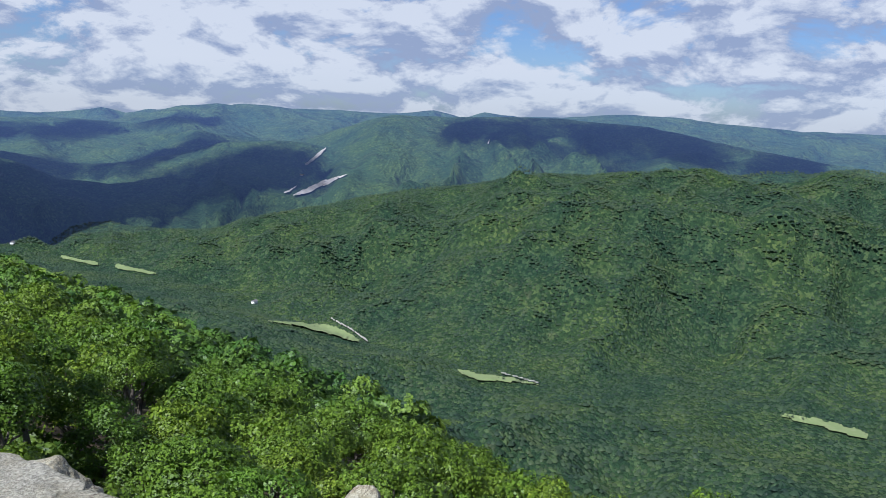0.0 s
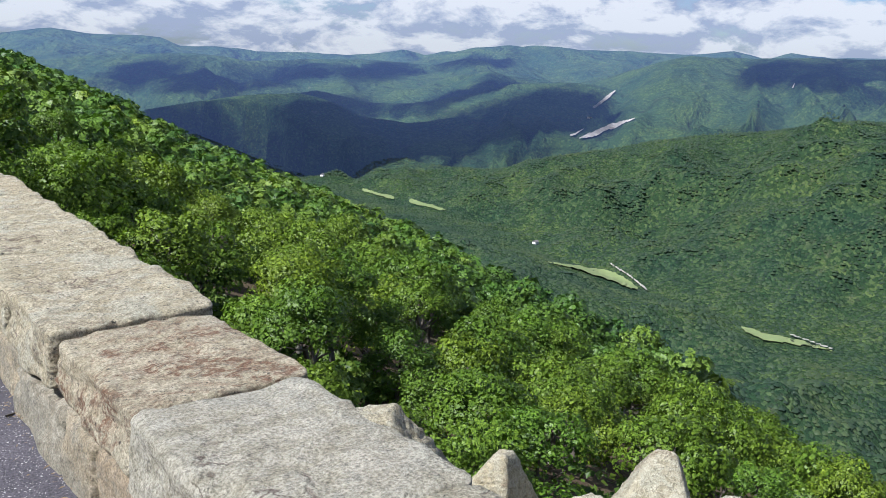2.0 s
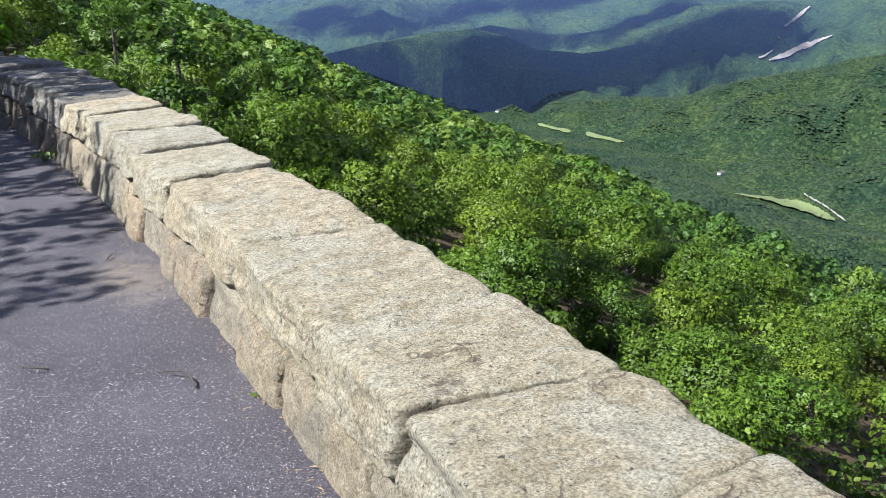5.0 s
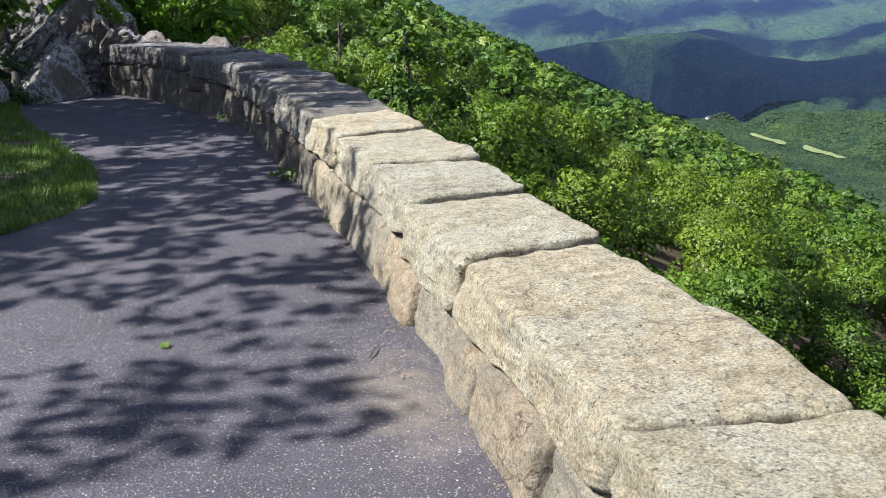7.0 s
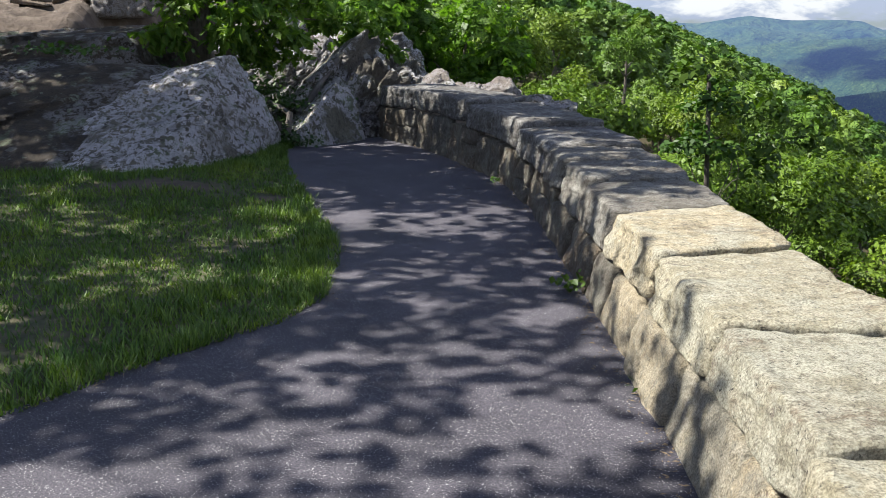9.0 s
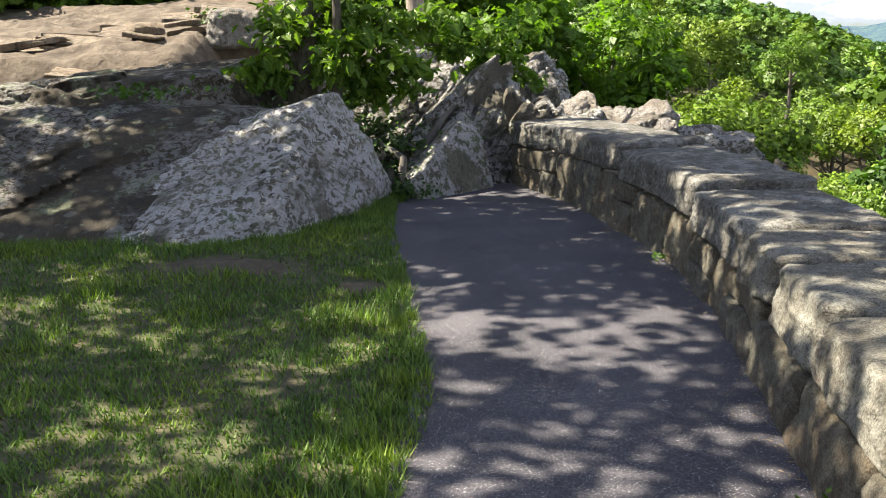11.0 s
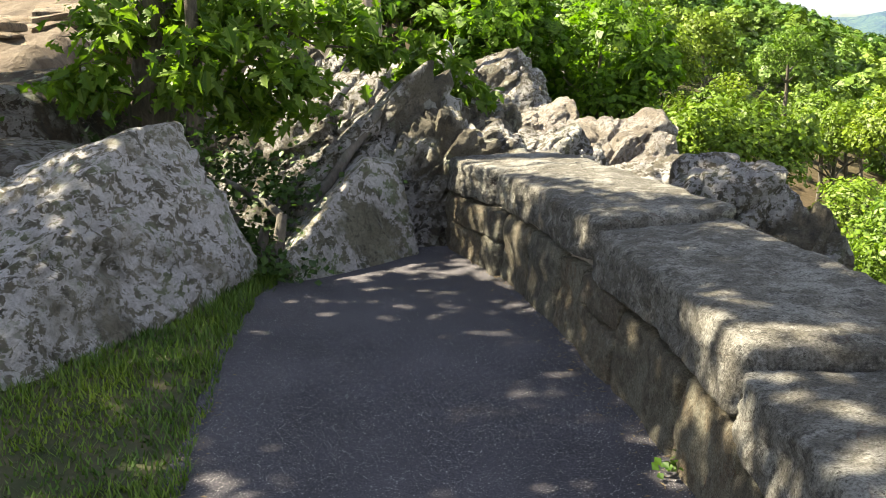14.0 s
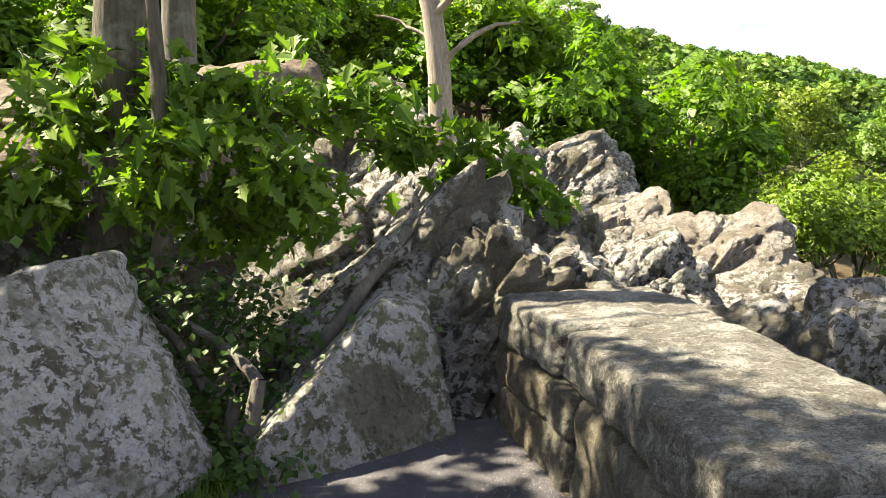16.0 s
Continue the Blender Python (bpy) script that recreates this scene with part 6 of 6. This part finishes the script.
def build_litter():
    """Needles, twigs and crumbs swept against the parapet's foot and the edge of the grass."""
    rng = np.random.default_rng(700)
    n = 2600
    y = rng.uniform(-7, 11.5, n)
    x = foot_x(y) + 0.03 - np.abs(rng.normal(0, 0.055, n)) * (1 + 1.6 * np.clip(fbm(np.stack([y * 1.5, 0 * y, 0 * y], -1), 2, 3) + 0.2, 0, 1))
    m = 900
    y2 = rng.uniform(3.6, 11, m)
    x2 = np.interp(y2, EDGE_Y, EDGE_X) + np.abs(rng.normal(0, 0.06, m))
    x, y = np.r_[x, x2], np.r_[y, y2]
    n = len(x)
    a, L, w = rng.uniform(0, 6.28, n), 0.004 + 0.016 * rng.random(n) ** 2, rng.uniform(0.001, 0.0028, n)
    dx, dy = np.cos(a), np.sin(a)
    z = 0.006 + rng.uniform(0, 0.006, n)
    v = np.stack([np.stack([x - dx * L, y - dy * L, z], -1), np.stack([x - dy * w, y + dx * w, z + 0.003], -1),
                  np.stack([x + dx * L, y + dy * L, z], -1), np.stack([x + dy * w, y - dx * w, z], -1)], 1).reshape(-1, 3)
    mat = simple_noise("plant_litter", [(0.3, (0.16, 0.11, 0.06)), (0.6, (0.34, 0.26, 0.15)), (0.8, (0.46, 0.38, 0.25))], 60, 0.9, 0.002)
    put("litter", mesh_np("litter", v, np.arange(4 * n).reshape(-1, 4), mat, False), label="dry needles and crumbs along the parapet's foot", category="litter", kind="stuff")
    for k, (sx, sy, length, turn) in enumerate(((0.16, -2.35, 0.16, 0.5), (0.29, -0.22, 0.22, 1.9), (0.43, 8.1, 0.12, 0.2), (-0.1, 0.3, 0.10, 2.5), (0.45, 1.6, 0.1, 1.0))):
        pts = curve_points((0, 0, 0.008), (length * math.cos(turn), length * math.sin(turn), 0.012), 5, 0.012, rng)
        put("twig", mesh_np("twig", *tube(pts, np.linspace(0.004, 0.002, 5), 5), M_BARK), None, Matrix.Translation((sx, sy, 0.0)), "small dry twig lying on the asphalt", "twig", "twigs on the footpath")
    for k, (sx, sy) in enumerate(((0.425, -0.42), (-0.28, -1.49), (0.06, -1.02), (-0.28, 2.05))):
        v, f = leaves(np.zeros((1, 3)), np.array([[0.1, 0, 1.0]]), 0.055, rng)
        put("fallen_leaf", mesh_np("fallen_leaf", v, f, M_LEAF_BOUGH, False), None, Matrix.Translation((sx, sy, 0.012)), "fallen green leaf on the asphalt", "leaf", "fallen leaves")


build_litter()


# ---- worn terrace ----
def terrace():
    xs, ys = np.arange(-14, -2.2, 0.14), np.arange(11.6, 22, 0.14)
    X, Y = np.meshgrid(xs, ys)
    x, y = X.ravel(), Y.ravel()
    z = 1.38 + 0.165 * np.clip(y - 14, -1, 7.5) + 0.05 * fbm(np.stack([x, y, 0 * x], -1), 4, 5) + 0.10 * ridged(np.stack([x * 0.7, y * 2.2, 0 * x], -1), 4, 6) + 0.10 * ridged(np.stack([x * 1.9, y * 1.9, 0 * x], -1), 3, 9)
    z = z - 1.6 * (1 - sstep(13.9, 14.7, y)) - 2.4 * sstep(-5.0, -4.0, x + 0.5 * vnoise(np.stack([y, 0 * y, 0 * y], -1), 4))
    n = len(xs)
    f = [(j * n + i, j * n + i + 1, (j + 1) * n + i + 1, (j + 1) * n + i) for j in range(len(ys) - 1) for i in range(n - 1)]
    put("terrace", mesh_np("terrace", np.stack([x, y, z], -1), f, M_TERRACE), label="bare trodden tan earth terrace above the rocks", category="bare earth", kind="structure")


terrace()


# ---- the valley and the far slopes ----
def on_ground(az, el):
    """The place on the far slopes in a direction."""
    r = np.arange(900.0, 3900.0, 6.0)
    a = math.radians(az)
    z = height(r * math.sin(a), r * math.cos(a)) + 5.0 * fbm(np.stack([r * math.sin(a) / 90, r * math.cos(a) / 90, 0 * r], -1), 3, 21)
    line = EYE + r * math.tan(math.radians(el))
    hit = np.nonzero(z > line)[0]
    k = hit[0] if len(hit) else len(r) - 1
    return np.array([r[k] * math.sin(a), r[k] * math.cos(a), z[k]])


OPEN_GROUND = []


def ribbon(name, pts, half, mat, lift, label, category, seed, group=""):
    """A patch of open ground that follows a line on the slopes, with a ragged outline."""
    pts = np.array(pts, float)
    OPEN_GROUND.append((pts, np.array(half, float)))
    seg = np.r_[0, np.cumsum(np.hypot(*np.diff(pts, axis=0).T))]
    n = max(8, int(seg[-1] / 0.07))
    s = np.linspace(0, seg[-1], n)
    line = np.stack([np.interp(s, seg, pts[:, 0]), np.interp(s, seg, pts[:, 1])], -1)
    wide = np.interp(s, seg, half) * np.sqrt(np.clip(np.minimum(s, seg[-1] - s) / (0.06 * seg[-1] + 1e-6), 0.5, 1))
    edges = [wide * (1 + 0.6 * np.array([noise.noise(Vector((k * 0.17, seed + 0.37 + 11 * e, 0.2))) for k in range(n)])) for e in (0, 1)]
    t = np.gradient(line, axis=0)
    t /= np.linalg.norm(t, axis=1)[:, None]
    nrm = np.stack([-t[:, 1], t[:, 0]], -1)
    cuts = 4
    v = []
    for k in range(n):
        for c in range(cuts + 1):
            q = line[k] + nrm[k] * (edges[1][k] * c / cuts - edges[0][k] * (1 - c / cuts))
            v.append(on_ground(q[0], q[1]) + np.array([0, 0, lift]))
    w = cuts + 1
    f = [(k * w + c, k * w + c + 1, (k + 1) * w + c + 1, (k + 1) * w + c) for k in range(n - 1) for c in range(cuts)]
    put(name, mesh_np(name, v, f, mat), label=label, category=category, group=group)


def build_valley():
    g = "meadows in the valley"
    lab = "pale green mown meadow in the wooded valley"
    ribbon("meadow", [(40.5, -9.42), (42.6, -9.95)], [0.07, 0.11], M_MEADOW, 2.5, lab, "meadow", 1, g)
    ribbon("meadow", [(43.6, -10.1), (46.0, -10.65)], [0.12, 0.07], M_MEADOW, 2.5, lab, "meadow", 2, g)
    ribbon("meadow", [(53.0, -13.80), (55.2, -14.02), (56.9, -14.35), (59.0, -15.06)], [0.04, 0.11, 0.27, 0.12], M_MEADOW, 2.5, lab, "meadow", 3, g)
    ribbon("meadow", [(65.7, -16.83), (67.0, -17.2), (69.1, -17.28), (71.2, -17.47)], [0.10, 0.22, 0.16, 0.04], M_MEADOW, 2.5, lab, "meadow", 4, g)
    ribbon("meadow", [(86.6, -17.7), (89, -17.85), (91.6, -18.1)], [0.08, 0.2, 0.22], M_MEADOW, 2.5, lab, "meadow", 5, g)
    ribbon("lane", [(57.1, -13.73), (58.4, -14.38), (59.6, -15.16)], [0.035, 0.045, 0.04], M_ROAD, 4, "pale gravel lane beside the meadow", "lane", 6, "lanes")
    ribbon("lane", [(68.6, -16.9), (71.3, -17.45)], [0.03, 0.035], M_ROAD, 4, "pale gravel lane beside the meadow", "lane", 7, "lanes")
    g = "scree slopes"
    ribbon("scree", [(56.55, -2.62), (56.2, -2.95), (55.85, -3.3), (55.25, -3.75)], [0.04, 0.10, 0.06, 0.08], M_SCREE, 5, "pale bare scree chute on the wooded ridge", "scree", 8, g)
    ribbon("scree", [(54.5, -5.72), (55.3, -5.45), (56.2, -5.0), (57.9, -4.3)], [0.05, 0.14, 0.17, 0.02], M_SCREE, 5, "pale bare scree fan on the wooded ridge", "scree", 9, g)
    ribbon("scree", [(53.9, -5.55), (54.25, -5.45), (54.75, -5.1)], [0.04, 0.06, 0.03], M_SCREE, 5, "thin pale scree streak on the wooded ridge", "scree", 12, g)
    ribbon("scree", [(54.9, -4.40), (55.2, -4.40)], [0.04, 0.05], M_SCREE, 5, "small pale scree patch on the wooded ridge", "scree", 10, g)
    ribbon("scree", [(67.1, -1.75), (67.0, -2.05)], [0.025, 0.035], M_SCREE, 5, "small pale scree patch on the wooded ridge", "scree", 11, g)
    for k, (az, el) in enumerate(((52.1, -12.6), (37.9, -8.6))):
        x, y, z = on_ground(az, el)
        house = put("farmhouse", None, m=pose(x, y, z + 3.5, 0, 0, 30 * k), label="small white farmhouse among the valley trees", category="house", group="farmhouses")
        bm = bmesh.new()
        bmesh.ops.create_cube(bm, size=1, matrix=Matrix.Diagonal((11, 8, 5, 1)))
        put("wall", bm_mesh("wall", bm, M_WHITE, False), house)
        v = [(-6, -4.6, 2.4), (6, -4.6, 2.4), (6, 4.6, 2.4), (-6, 4.6, 2.4), (-6, 0, 5.2), (6, 0, 5.2)]
        me = bpy.data.meshes.new("roof")
        me.from_pydata(v, [], [(0, 1, 5, 4), (2, 3, 4, 5), (0, 4, 3), (1, 2, 5), (3, 2, 1, 0)])
        me.materials.append(M_ROOF)
        put("roof", me, house)


build_valley()


def build_far_canopy():
    """Single rounded crowns of the closed forest across the valley."""
    rng = np.random.default_rng(91)
    step = 7.5
    X, Y = np.meshgrid(np.arange(150, 2650, step), np.arange(-300, 2650, step))
    x = X.ravel() + rng.uniform(-0.5, 0.5, X.size) * step
    y = Y.ravel() + rng.uniform(-0.5, 0.5, X.size) * step
    r, az = np.hypot(x, y), np.degrees(np.arctan2(x, y))
    keep = (r > 640) & (r < np.interp(az, FAR_AZ, MID_R)) & (az > 27) & (az < 99)
    x, y, r, az = x[keep], y[keep], r[keep], az[keep]
    z = height(x, y) + 5.0 * fbm(np.stack([x / 90, y / 90, 0 * x], -1), 3, 21)
    el = np.degrees(np.arctan2(z + 5 - EYE, r))
    clear = np.zeros(len(x), bool)
    for pts, half in OPEN_GROUND:
        for k in range(len(pts) - 1):
            d = pts[k + 1] - pts[k]
            t = np.clip(((az - pts[k, 0]) * d[0] + (el - pts[k, 1]) * d[1]) / (d @ d), 0, 1)
            gap = np.hypot(az - pts[k, 0] - t * d[0], el - pts[k, 1] - t * d[1])
            clear |= gap < half[k] + (half[k + 1] - half[k]) * t - 0.01
    thin = fbm(np.stack([x / 120, y / 120, 0 * x], -1), 3, 44) > 0.42
    keep = ~clear & ~(thin & (rng.random(len(x)) < 0.6))
    x, y, z = x[keep], y[keep], z[keep]
    n = len(x)
    rad = rng.uniform(2.4, 5.0, n)
    rise = rad * rng.uniform(0.38, 0.75, n)
    a0 = rng.uniform(0, 6.28, n)
    ring = [np.stack([x + rad * np.cos(a0 + a), y + rad * np.sin(a0 + a), z - 1.0], -1) for a in np.arange(5) * 2 * math.pi / 5]
    tip = np.stack([x + rng.normal(0, 0.8, n), y + rng.normal(0, 0.8, n), z + rise], -1)
    v = np.stack(ring + [tip], 1).reshape(-1, 3)
    b = np.arange(n)[:, None] * 6
    f = np.stack([np.concatenate([b + k, b + (k + 1) % 5, b + 5], 1) for k in range(5)], 1).reshape(-1, 3)
    put("far_woodland", mesh_np("far_woodland", v, f, M_CANOPY), label="closed green forest across the valley", category="woodland", kind="stuff")
    print("far crowns", n)


build_far_canopy()


# ---- unseen clouds that shade the far hills ----
def build_shade_clouds():
    """Unseen cumulus added to shade the far slopes; each one heap of rounded billows."""
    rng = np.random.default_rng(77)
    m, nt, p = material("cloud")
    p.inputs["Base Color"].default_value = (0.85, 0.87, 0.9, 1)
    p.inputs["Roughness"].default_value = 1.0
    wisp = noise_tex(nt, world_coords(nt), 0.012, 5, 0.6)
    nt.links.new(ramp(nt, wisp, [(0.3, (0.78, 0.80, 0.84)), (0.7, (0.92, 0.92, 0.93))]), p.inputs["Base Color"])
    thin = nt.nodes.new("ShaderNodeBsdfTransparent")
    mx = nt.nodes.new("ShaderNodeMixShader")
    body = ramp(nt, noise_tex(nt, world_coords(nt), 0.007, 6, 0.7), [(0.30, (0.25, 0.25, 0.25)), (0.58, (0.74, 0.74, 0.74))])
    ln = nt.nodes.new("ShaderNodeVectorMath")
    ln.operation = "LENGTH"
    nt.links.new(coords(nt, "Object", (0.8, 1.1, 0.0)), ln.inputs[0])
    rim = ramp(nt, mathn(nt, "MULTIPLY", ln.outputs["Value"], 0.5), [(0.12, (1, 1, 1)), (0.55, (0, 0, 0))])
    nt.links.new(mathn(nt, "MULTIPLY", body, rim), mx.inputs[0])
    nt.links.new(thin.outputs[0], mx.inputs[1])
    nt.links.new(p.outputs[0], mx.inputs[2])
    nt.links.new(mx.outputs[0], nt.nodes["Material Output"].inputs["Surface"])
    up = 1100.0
    # every cloud sits sunward of the ground its shadow should reach
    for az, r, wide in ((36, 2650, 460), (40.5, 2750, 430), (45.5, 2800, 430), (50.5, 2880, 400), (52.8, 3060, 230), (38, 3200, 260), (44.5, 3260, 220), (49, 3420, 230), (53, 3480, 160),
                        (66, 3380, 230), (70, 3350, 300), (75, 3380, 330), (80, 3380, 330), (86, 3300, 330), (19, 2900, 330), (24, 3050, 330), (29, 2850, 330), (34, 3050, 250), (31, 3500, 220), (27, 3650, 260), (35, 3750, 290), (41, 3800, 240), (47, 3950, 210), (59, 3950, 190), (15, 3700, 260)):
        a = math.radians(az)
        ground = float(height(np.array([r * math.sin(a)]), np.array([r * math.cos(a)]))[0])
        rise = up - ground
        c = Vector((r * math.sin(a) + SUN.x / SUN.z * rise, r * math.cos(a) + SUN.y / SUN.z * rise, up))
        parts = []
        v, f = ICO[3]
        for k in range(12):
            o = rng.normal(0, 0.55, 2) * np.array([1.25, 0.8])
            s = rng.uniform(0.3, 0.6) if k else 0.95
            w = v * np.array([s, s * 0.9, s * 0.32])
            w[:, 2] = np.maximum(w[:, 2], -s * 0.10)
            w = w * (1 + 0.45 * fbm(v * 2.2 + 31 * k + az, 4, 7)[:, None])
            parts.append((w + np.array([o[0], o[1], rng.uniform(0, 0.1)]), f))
        put("cloud", mesh_np("cloud", *join(parts), m), None, Matrix.LocRotScale(c, None, (wide * 0.95, wide * 0.72, wide * 0.7)), "unseen white cumulus cloud added to shade the far hills", "cloud", "", "stuff")


build_shade_clouds()
